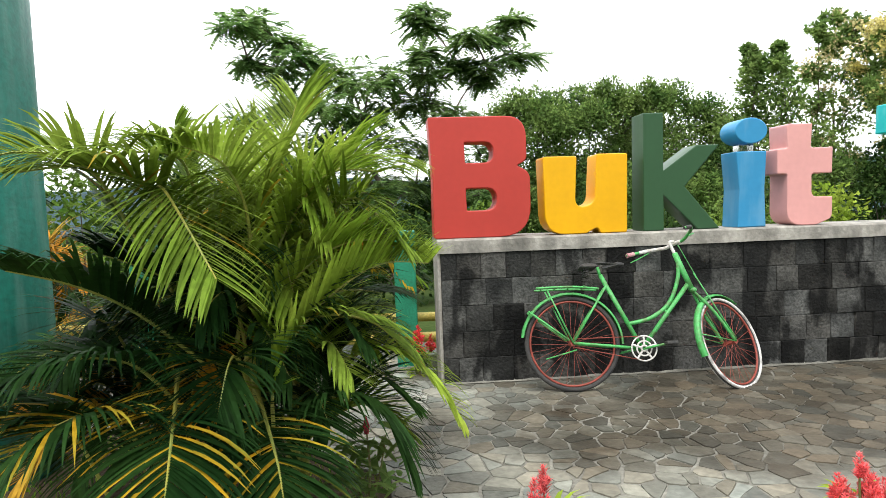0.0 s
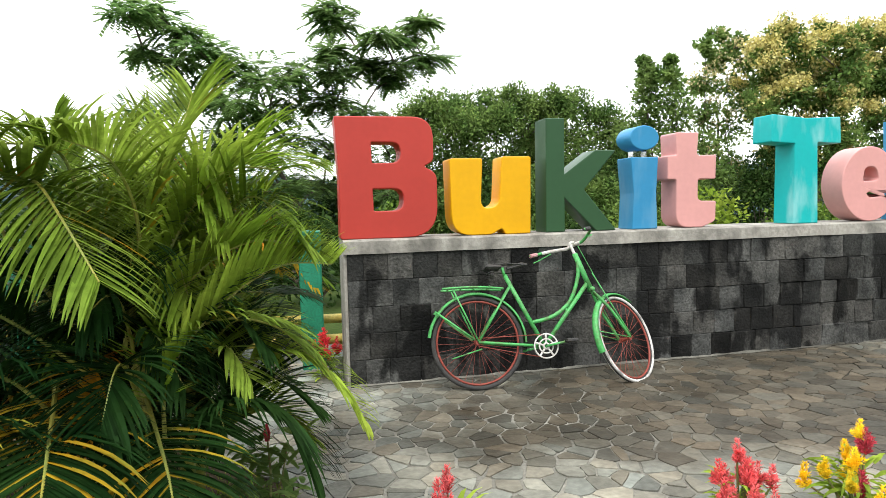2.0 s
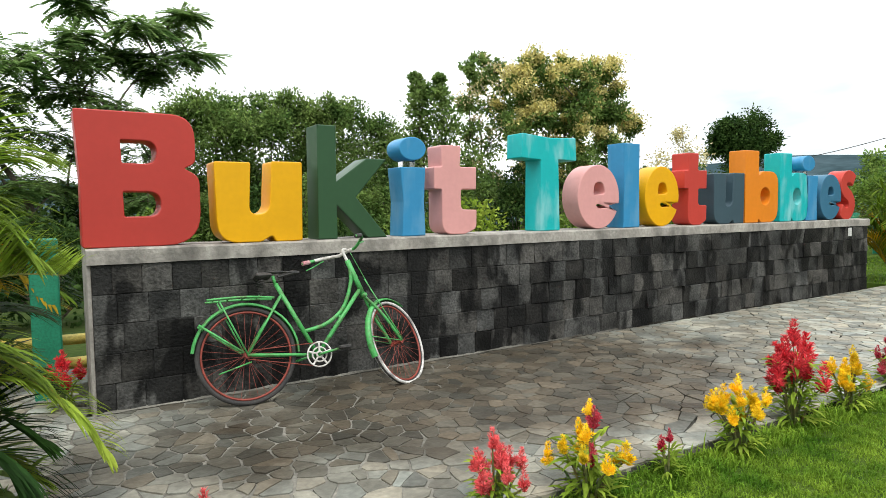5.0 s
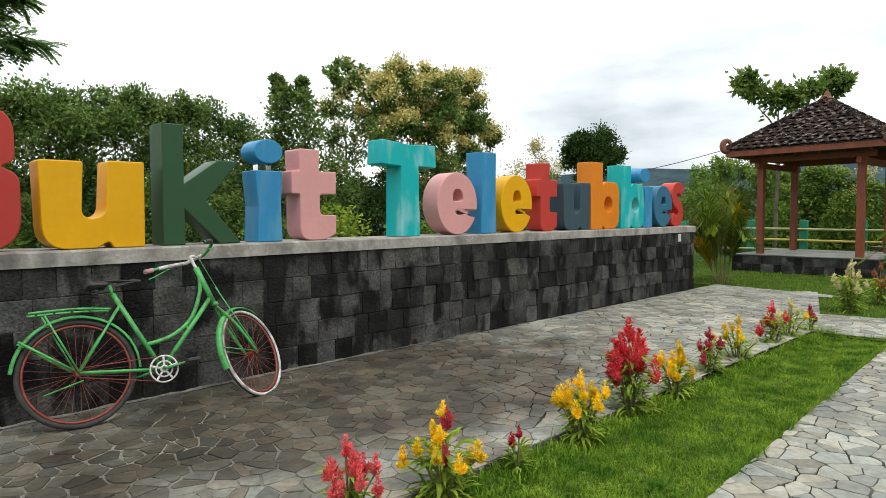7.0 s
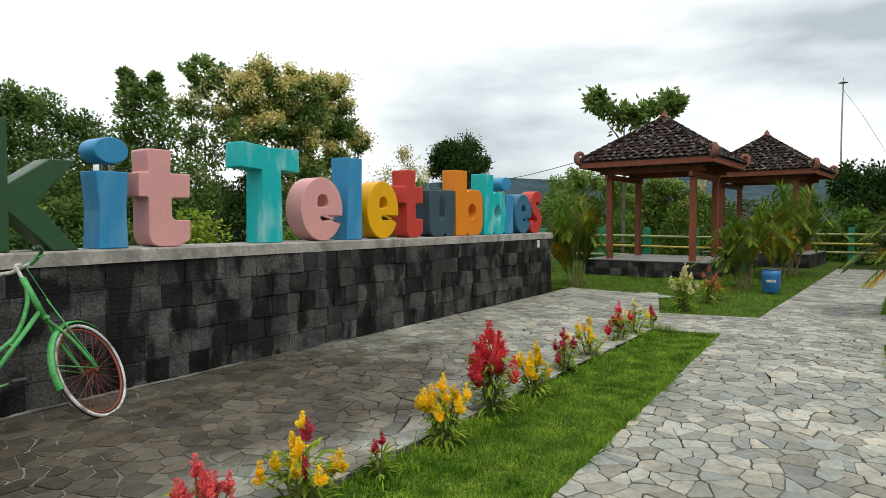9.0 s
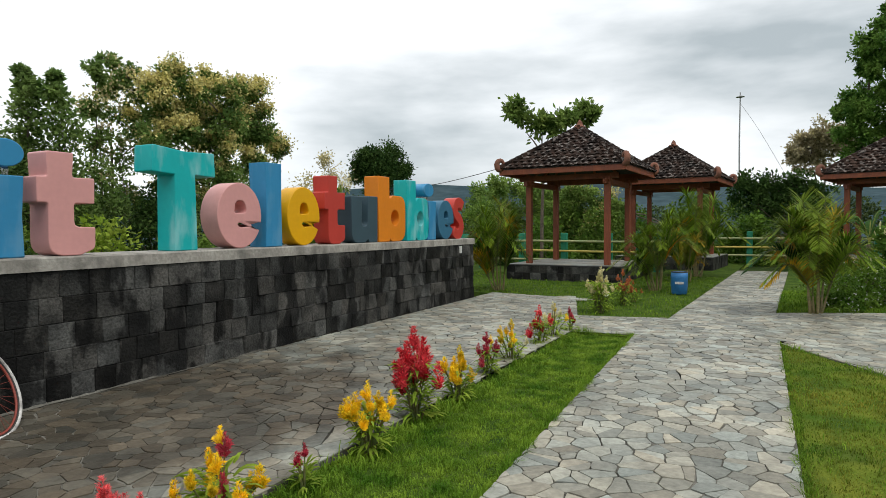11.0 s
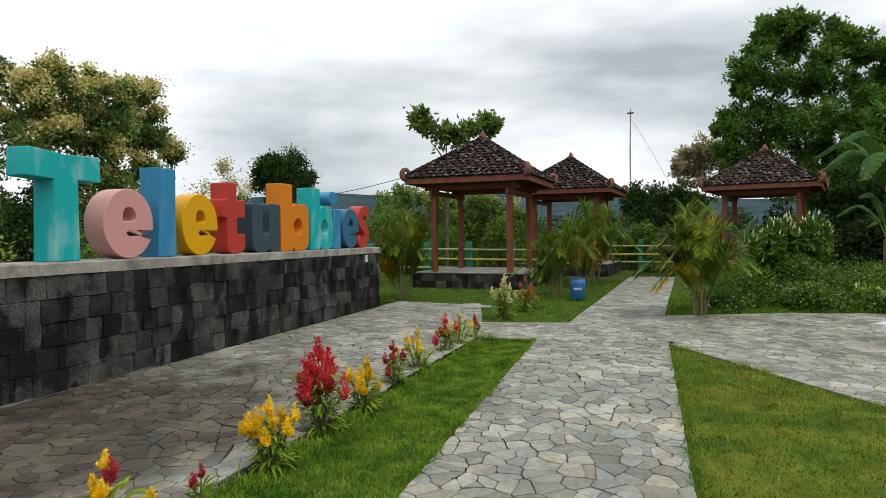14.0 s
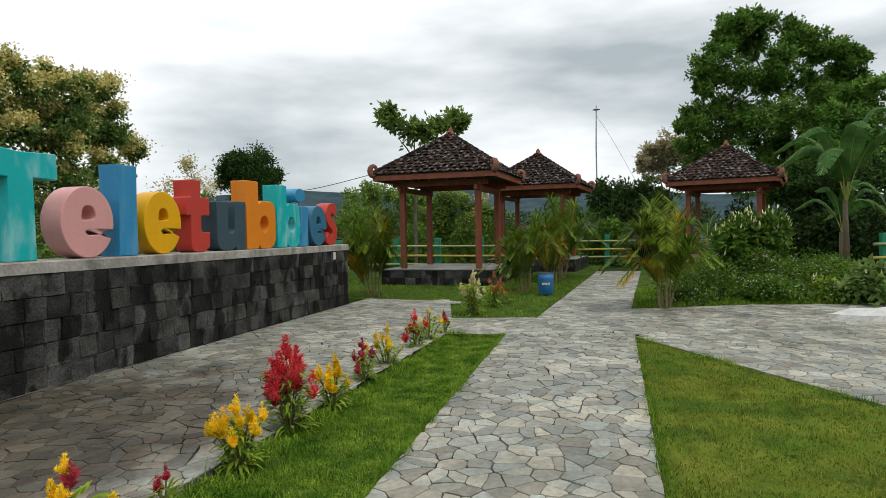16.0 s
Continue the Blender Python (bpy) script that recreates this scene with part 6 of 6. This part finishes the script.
def banana(at, h, n, seed, label):
    r = random.Random(seed)
    b = thing("banana_plant", label, "plant", at, 0, "banana plants")
    part("pseudostem", Shape().tube([(0, 0, -.05), (.03, 0, h * .25), (0, .03, h * .48)], [.085, .07, .045], 9), M["banana_stem"], b, "", True)
    for i in range(n):
        a = i * 2.4 - 1.35 + r.uniform(-.3, .3)
        d = Vector((math.cos(a), math.sin(a), 0))
        lean = r.uniform(.5, 1.0) if i else .38
        top = h * (1.12 - .42 * lean)
        foot = Vector((0, 0, h * .46))
        line = smooth_line([foot, foot + d * .1 * lean * h + Vector((0, 0, (top - h * .46) * .6)), d * lean * h * .3 + Vector((0, 0, top)), d * lean * h * .56 + Vector((0, 0, top - (lean - .38) * h * .3))], 30)
        sh = Shape()
        s = d.cross(Vector((0, 0, 1)))
        # torn blade: each side is a row of strips that hang by different amounts
        for sg in (-1, 1):
            hang = r.uniform(.1, .4)
            for k in range(7, 30):
                if i and r.random() < .16:
                    hang = r.uniform(.15, .9)
                u = k / 30
                w = h * .068 * math.sin(math.pi * min(1, .1 + (u - .22) / .82)) ** .6
                out = s * sg * w * (1 - .3 * hang) + Vector((0, 0, -w * hang)) + (line[k + 1] - line[k]) * r.uniform(.2, .5)
                p, q = line[k], line[k + 1]
                sh.add([p, q, q.lerp(q + out, .5) + Vector((0, 0, w * .08)), p.lerp(p + out, .5) + Vector((0, 0, w * .08)), q + out, p + out], [(0, 1, 2, 3), (3, 2, 4, 5)])
        lf = part("leaf", sh, M["banana"], b)
        part("midrib", Shape().tube([p + Vector((0, 0, -.004)) for p in line[::3]], [.015 - .0012 * k for k in range(11)], 5), M["rachis"], lf)


banana((16.4, -10.45, 0), 4.2, 8, 1, "tall banana plant with broad torn green leaves")
banana((17.3, -10.65, 0), 2.6, 6, 2, "small banana plant with drooping green leaves")
banana((18.6, -12.2, 0), 3.0, 7, 4, "banana plant with broad green leaves")
banana((20.5, -8.0, 0), 1.9, 6, 5, "low banana plant in front of the farther gazebo")

# ---- celosia beside the lawn ----
for i, (x, y, h, pl, lab, lv) in enumerate((
        (.18, -2.78, .5, (("coral", 2),), "coral red celosia plume at the lawn edge", 30),
        (1.5, -2.75, .42, (("coral", 15),), "cluster of coral red celosia plumes", 40),
        (2.03, -2.86, .50, (("yellow", 13), ("deep", 2)), "mixed yellow and crimson celosia plant", 70),
        (2.58, -2.92, .24, (("deep", 3),), "small crimson celosia seedling", 26),
        (3.24, -2.93, .46, (("yellow", 15),), "bushy yellow celosia plant", 60),
        (4.0, -2.86, .72, (("red", 13),), "tall bright red celosia plant", 80),
        (4.63, -2.92, .45, (("yellow", 15),), "full yellow celosia plant", 60),
        (5.54, -2.82, .42, (("deep", 7),), "dusky crimson celosia plant", 60),
        (6.27, -2.80, .45, (("yellow", 9), ("pale", 2)), "yellow celosia plant beside the lawn", 60),
        (7.33, -2.78, .48, (("red", 6),), "red celosia plant near the end of the row", 55),
        (7.85, -2.80, .48, (("pale", 8), ("yellow", 2)), "pale yellow celosia plant", 55),
        (8.4, -2.88, .34, (("deep", 5),), "small red celosia at the end of the row", 40),
        (-.2, .38, .42, (("red", 7),), "red celosia beside the end of the wall", 30),
        (10.42, -2.85, .85, (("pale", 14),), "tall pale celosia with leggy stems", 110),
        (11.6, -3.0, .66, (("rust", 16),), "rusty orange celosia clump", 60),
        (12.2, -3.1, .42, (("rust", 7),), "low orange celosia clump", 40))):
    fat = .62 if x > 9 else 1.1 if pl[0][0] == "red" else .86
    celosia((x, y, -.03 if -.0 < x < 9 else -.01), h + .02, pl, lab, 40 + i, lv, .09 + h * (.34 if len(pl) > 1 else .17), "leaf_bright", fat * (.8 if len(pl) > 1 else 1))
lp = thing("leafy_plant", "leafy green plant with one small crimson bud", "plant", (-.56, -2.03, 0))
fol = Shape()
lr = random.Random(9)
for k in range(90):
    a = lr.uniform(0, 6.28)
    q = Vector((lr.uniform(-.16, .16), lr.uniform(-.16, .16), lr.uniform(.04, .36)))
    blade(fol, q, Vector((math.cos(a), math.sin(a), lr.uniform(.1, 1.2))), lr.uniform(.1, .19), .02, .9, 3, lr)
tagged(part("foliage", fol, M["leaf_broad"], lp), kind="stuff")
part("stalk", Shape().tube([(0, 0, -.02), (.01, 0, .2), (0, 0, .4)], [.008, .006, .004], 5).tube([(0, 0, 0), (.06, .03, .15), (.09, .05, .3)], [.007, .005, .003], 5), M["stem"], lp)
part("bud", Shape().tube([(0, 0, .36), (0, 0, .40), (0, 0, .45)], [.012, .018, .003], 6), M["celosia_deep"], lp)

# ---- grass ----
def turf(poly, count, h, mat, seed, label, box=None, width=.0028):
    floor = -.052 if poly is LAWN_STRIP else -.02
    r = random.Random(seed)
    xs, ys = [p[0] for p in poly], [p[1] for p in poly]
    x0, x1, y0, y1 = box or (min(xs), max(xs), min(ys), max(ys))
    sh = Shape()
    while count > 0:
        x, y = r.uniform(x0, x1), r.uniform(y0, y1)
        count -= 1
        if not inside((x, y), poly):
            continue
        g = .5 + .6 * abs(noise.noise((x * 1.7, y * 1.7, 3.0))) + .9 * max(0, noise.noise((x * 9, y * 9, 1.0)))
        if noise.noise((x * 6, y * 6, 7.0)) < -.28 and r.random() < .7:
            continue
        a = r.uniform(0, 6.28)
        d, s = Vector((math.cos(a), math.sin(a), 0)), Vector((-math.sin(a), math.cos(a), 0)) * width * r.uniform(.7, 1.3)
        ln = h * g * r.uniform(.5, 1.25)
        p = Vector((x, y, floor))
        m1 = p + d * ln * .3 + Vector((0, 0, ln * .7))
        sh.add([p - s, p + s, m1 + s * .7, m1 - s * .7, p + d * ln * r.uniform(.5, 1.0) + Vector((0, 0, ln * r.uniform(.75, 1.0)))], [(0, 1, 2, 3), (3, 2, 4)])
    ob = new("grass", sh.mesh("grass", M[mat]))
    tagged(ob, label, "grass", "", "stuff")


turf(LAWN_STRIP, 120000, .036, "grass", 1, "short dense green grass of the lawn strip", (.8, 8.4, -4, -2.7))
turf(LAWN_WEDGE, 66000, .03, "grass_dry", 2, "thin mown grass with yellowish patches", (3.0, 8.5, -8.6, -5.3))
turf(LAWN_WEDGE, 9000, .045, "grass", 6, "greener tufts of grass in the mown lawn", (3.0, 8.5, -8.6, -5.3))
turf(LAWN_GAZEBO, 30000, .065, "grass", 3, "green grass beside the gazebos", (9.8, 19, -4.6, 3), .005)
turf(VERGE, 26000, .11, "grass", 4, "longer grass of the verge", (11.4, 15.5, -10.5, -5.5), .005)
turf(LAWN_STRIP, 9500, .085, "grass", 7, "taller weeds along the flower row", (.8, 8.4, -3.05, -2.74), .0045)
turf(LAWN_STRIP, 2600, .06, "grass", 8, "scattered taller blades in the lawn strip", (.8, 8.4, -4, -2.7), .004)


def fringe_grass(a, b, count, h, seed, label, width=.003):
    """Blades leaning out over the edge of the stones."""
    r = random.Random(seed)
    a, b = Vector((*a, 0)), Vector((*b, 0))
    n = (b - a).normalized().cross(Vector((0, 0, 1)))
    sh = Shape()
    for k in range(count):
        p = a.lerp(b, r.random())
        tuft = max(0.0, .35 + 1.1 * noise.noise(p * 3.1) + .5 * noise.noise(p * 11))
        p += n * r.uniform(-.05, .03 * tuft)
        p.z = -.03
        w = (n * r.uniform(-.2, .9) + rand_dir(r) * .5 + Vector((0, 0, r.uniform(.4, 1.3)))).normalized()
        blade(sh, p, w, h * r.uniform(.4, 1.2) * (.45 + tuft), width, .9, 2, r)
    tagged(new("grass", sh.mesh("grass", M["grass"])), label, "grass", "", "stuff")


fringe_grass((.3, -3.93), (8.37, -3.75), 9000, .085, 21, "ragged grass along the edge of the lawn strip")
fringe_grass((8.37, -3.75), (8.31, -2.92), 700, .085, 22, "ragged grass at the end of the lawn strip")
fringe_grass((-1.5, -11.3), (8.45, -5.46), 6000, .08, 24, "ragged grass along the edge of the mown lawn")
fringe_grass((8.45, -5.46), (2.0, -5.415), 6000, .07, 23, "ragged grass beside the flagstone path")
turf(PALM_BED, 3000, .07, "grass", 5, "weedy grass under the palms", (-3, -.4, -2.6, -.7), .004)

# ---- flagstones and facing tiles ----
def paving():
    r = random.Random(11)
    cell = 0.136
    region = (-4.2, 22.3, -10.5, 2.2)
    nx, ny = int((region[1] - region[0]) / cell), int((region[3] - region[2]) / cell)
    pts = {}
    for i in range(nx):
        for j in range(ny):
            pts[i, j] = Vector((region[0] + (i + .5 + r.uniform(-.78, .78) + (.5 if j % 2 else 0)) * cell * 1.06, region[2] + (j + .5 + r.uniform(-.78, .78)) * cell * .92))
    bed, stones = Shape(), []
    shade = random.Random(5)
    for (i, j), c in pts.items():
        if i < 2 or j < 2:
            continue
        if c.x > 12.9 and not (-6.2 < c.y < -3.9):
            continue
        if (c.y > 0.12 and c.x > -0.1) or c.x > 22.0:
            continue
        within = [L for L in LAWNS if inside((c.x, c.y), L)]
        poly = [c + Vector(d) for d in ((-.6, -.6), (.6, -.6), (.6, .6), (-.6, .6))]
        cuts = [((c + q) / 2, (c - q)) for di in range(-3, 4) for dj in range(-3, 4) if (di or dj) and (q := pts.get((i + di, j + dj)))]
        if c.x > -.1:
            cuts.append((Vector((0, 0.0)), Vector((0, -1))))
        fringe = []
        for L in LAWNS:
            near = []
            for (x0, y0), (x1, y1) in zip(L, L[1:] + L[:1]):
                a, b = Vector((x0, y0)), Vector((x1, y1))
                e = (b - a).normalized()
                t = (c - a).dot(e)
                nrm = Vector((-e.y, e.x))
                if -.3 < t < (b - a).length + .3 and abs((c - a).dot(nrm)) < .4:
                    probe = a + e * max(.03, min((b - a).length - .03, t))
                    outward = nrm if inside(probe - nrm * .01, L) else -nrm
                    near.append(((c - a).dot(outward), a, outward))
            near.sort(key=lambda q: -q[0])
            if L in within and near:
                fringe = [(a, o) for _, a, o in near]
            elif near and near[0][0] > 0:
                cuts.append((near[0][1], near[0][2]))
        if within and not fringe:
            continue
        # a cell whose middle lies in a lawn leaves one sliver outside each near edge
        sets = [cuts] if not fringe else [cuts + [(a, -o) for a, o in fringe[:k]] + [fringe[k]] for k in range(len(fringe))]
        for cut_set in sets:
            lay(c, poly, cut_set, bed, stones, r)
    finish_paving(bed, stones)


def lay(c, poly, cuts, bed, stones, r):
    for p0, nrm in cuts:
        new_poly = []
        for k in range(len(poly)):
            a, b = poly[k], poly[(k + 1) % len(poly)]
            da, db = (a - p0).dot(nrm), (b - p0).dot(nrm)
            if da >= 0:
                new_poly.append(a)
            if (da >= 0) != (db >= 0):
                new_poly.append(a + (b - a) * (da / (da - db)))
        poly = new_poly
        if len(poly) < 3:
            return
    if len(poly) < 3:
        return
    mid = sum(poly, Vector((0, 0))) / len(poly)
    k = len(poly)
    bed.add([(*p, z) for z in (-.005, -.16) for p in poly], [tuple(range(k))] + [(q, k + q, k + (q + 1) % k, (q + 1) % k) for q in range(k)])
    gap = r.uniform(.003, .009) if mid.x < 1.7 else r.uniform(.0008, .0055)
    top, low = [], []
    for p in poly:
        d = p - mid
        if d.length < .03:
            continue
        q = mid + d * max(.3, 1 - (gap * 1.5) / d.length)
        top.append(q)
    # drop corners that nearly coincide
    top = [p for k, p in enumerate(top) if (p - top[k - 1]).length > .02]
    if len(top) < 3:
        return
    # knocked-off corners and crooked sides
    ragged = list(top) if mid.x > 9.5 else []
    for k, p in enumerate([] if ragged else top):
        a, b = top[k - 1] - p, top[(k + 1) % len(top)] - p
        ca, cb = min(.016, a.length * .14) * r.uniform(.2, 1), min(.016, b.length * .14) * r.uniform(.2, 1)
        ragged += [p + a.normalized() * ca, p + b.normalized() * cb]
        if b.length > .11:
            n_ = Vector((-b.y, b.x)).normalized()
            ragged.append(p + b * r.uniform(.4, .6) + n_ * r.uniform(-.008, .005))
    top = ragged
    h = r.uniform(-.001, .005)
    tilt = Vector((r.uniform(-.009, .009), r.uniform(-.009, .009)))
    sh = Shape()
    m = len(top)
    sh.add([(*(mid + (p - mid) * .985), h + (p - mid).dot(tilt)) for p in top] + [(*p, h - .002 + (p - mid).dot(tilt)) for p in top] + [(*p, -.02) for p in top],
           [tuple(range(m))] + [(k, m + k, m + (k + 1) % m, (k + 1) % m) for k in range(m)] + [(m + k, 2 * m + k, 2 * m + (k + 1) % m, m + (k + 1) % m) for k in range(m)])
    stones.append((c, sh))


def finish_paving(bed, stones):
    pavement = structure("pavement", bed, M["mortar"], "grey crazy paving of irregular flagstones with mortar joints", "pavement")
    rest, singles = Shape(), 0
    for c, sh in stones:
        if -0.2 < c.x < 5.4 and -2.6 < c.y and singles < 290:
            part("flagstone", sh, M["flag"], pavement)
            singles += 1
        else:
            rest.add(sh.v, sh.f)
    tagged(part("flagstones", rest, M["flag"], pavement), kind="stuff")

paving()

rng = random.Random(21)


def face_tile(x0, x1, z0, z1, rough):
    """A split-faced stone tile: uneven front, chipped outline."""
    j = lambda a: rng.uniform(-a, a)
    edge = [(x0, z0), ((x0 + x1) / 2, z0), (x1, z0), (x1, (z0 + z1) / 2), (x1, z1), ((x0 + x1) / 2, z1), (x0, z1), (x0, (z0 + z1) / 2)]
    mx, mz, d = (x0 + x1) / 2, (z0 + z1) / 2, rng.uniform(.001, .004 + .02 * rough)
    tx, tz = j(.018 * rough), j(.026 * rough)
    rim = [(x + j(.001 + .003 * rough), z + j(.001 + .003 * rough)) for x, z in edge]
    sh = Shape()
    sh.v = [(x, .02, z) for x, z in rim]
    sh.v += [(x, -d * .4, z) for x, z in rim]
    sh.v += [(mx + (x - mx) * .95, -d - tx * (x - mx) / (x1 - x0) - tz * (z - mz) / (z1 - z0) - rng.uniform(0, .0015 + .005 * rough), mz + (z - mz) * .95) for x, z in rim]
    sh.v.append((mx + j(.03), -d - rng.uniform(0, .002 + .006 * rough), mz + j(.03)))
    for k in range(8):
        n_ = (k + 1) % 8
        sh.f += [(k, n_, 8 + n_, 8 + k), (8 + k, 8 + n_, 16 + n_, 16 + k), (16 + k, 16 + n_, 24)]
    return sh


for row in range(5):
    x, z0 = -0.001, row * .2184
    while x < WALL_X - .01:
        rough = min(1.0, max(.12, (x - 2.6) / 2.2))
        wd = rng.choice((.2, .21, .22, .23, .245, .26, .3)) if x > 0 else rng.uniform(.1, .25)
        if x > 3.6 and rng.random() < .3:
            wd *= rng.choice((.7, 1.35, 1.5))
        if WALL_X - x - wd < .1:
            wd = WALL_X - x
        part("tile", face_tile(x + .0015, x + wd - .0015, z0 + .0015, z0 + .217, rough), M["tile"], wall)
        x += wd
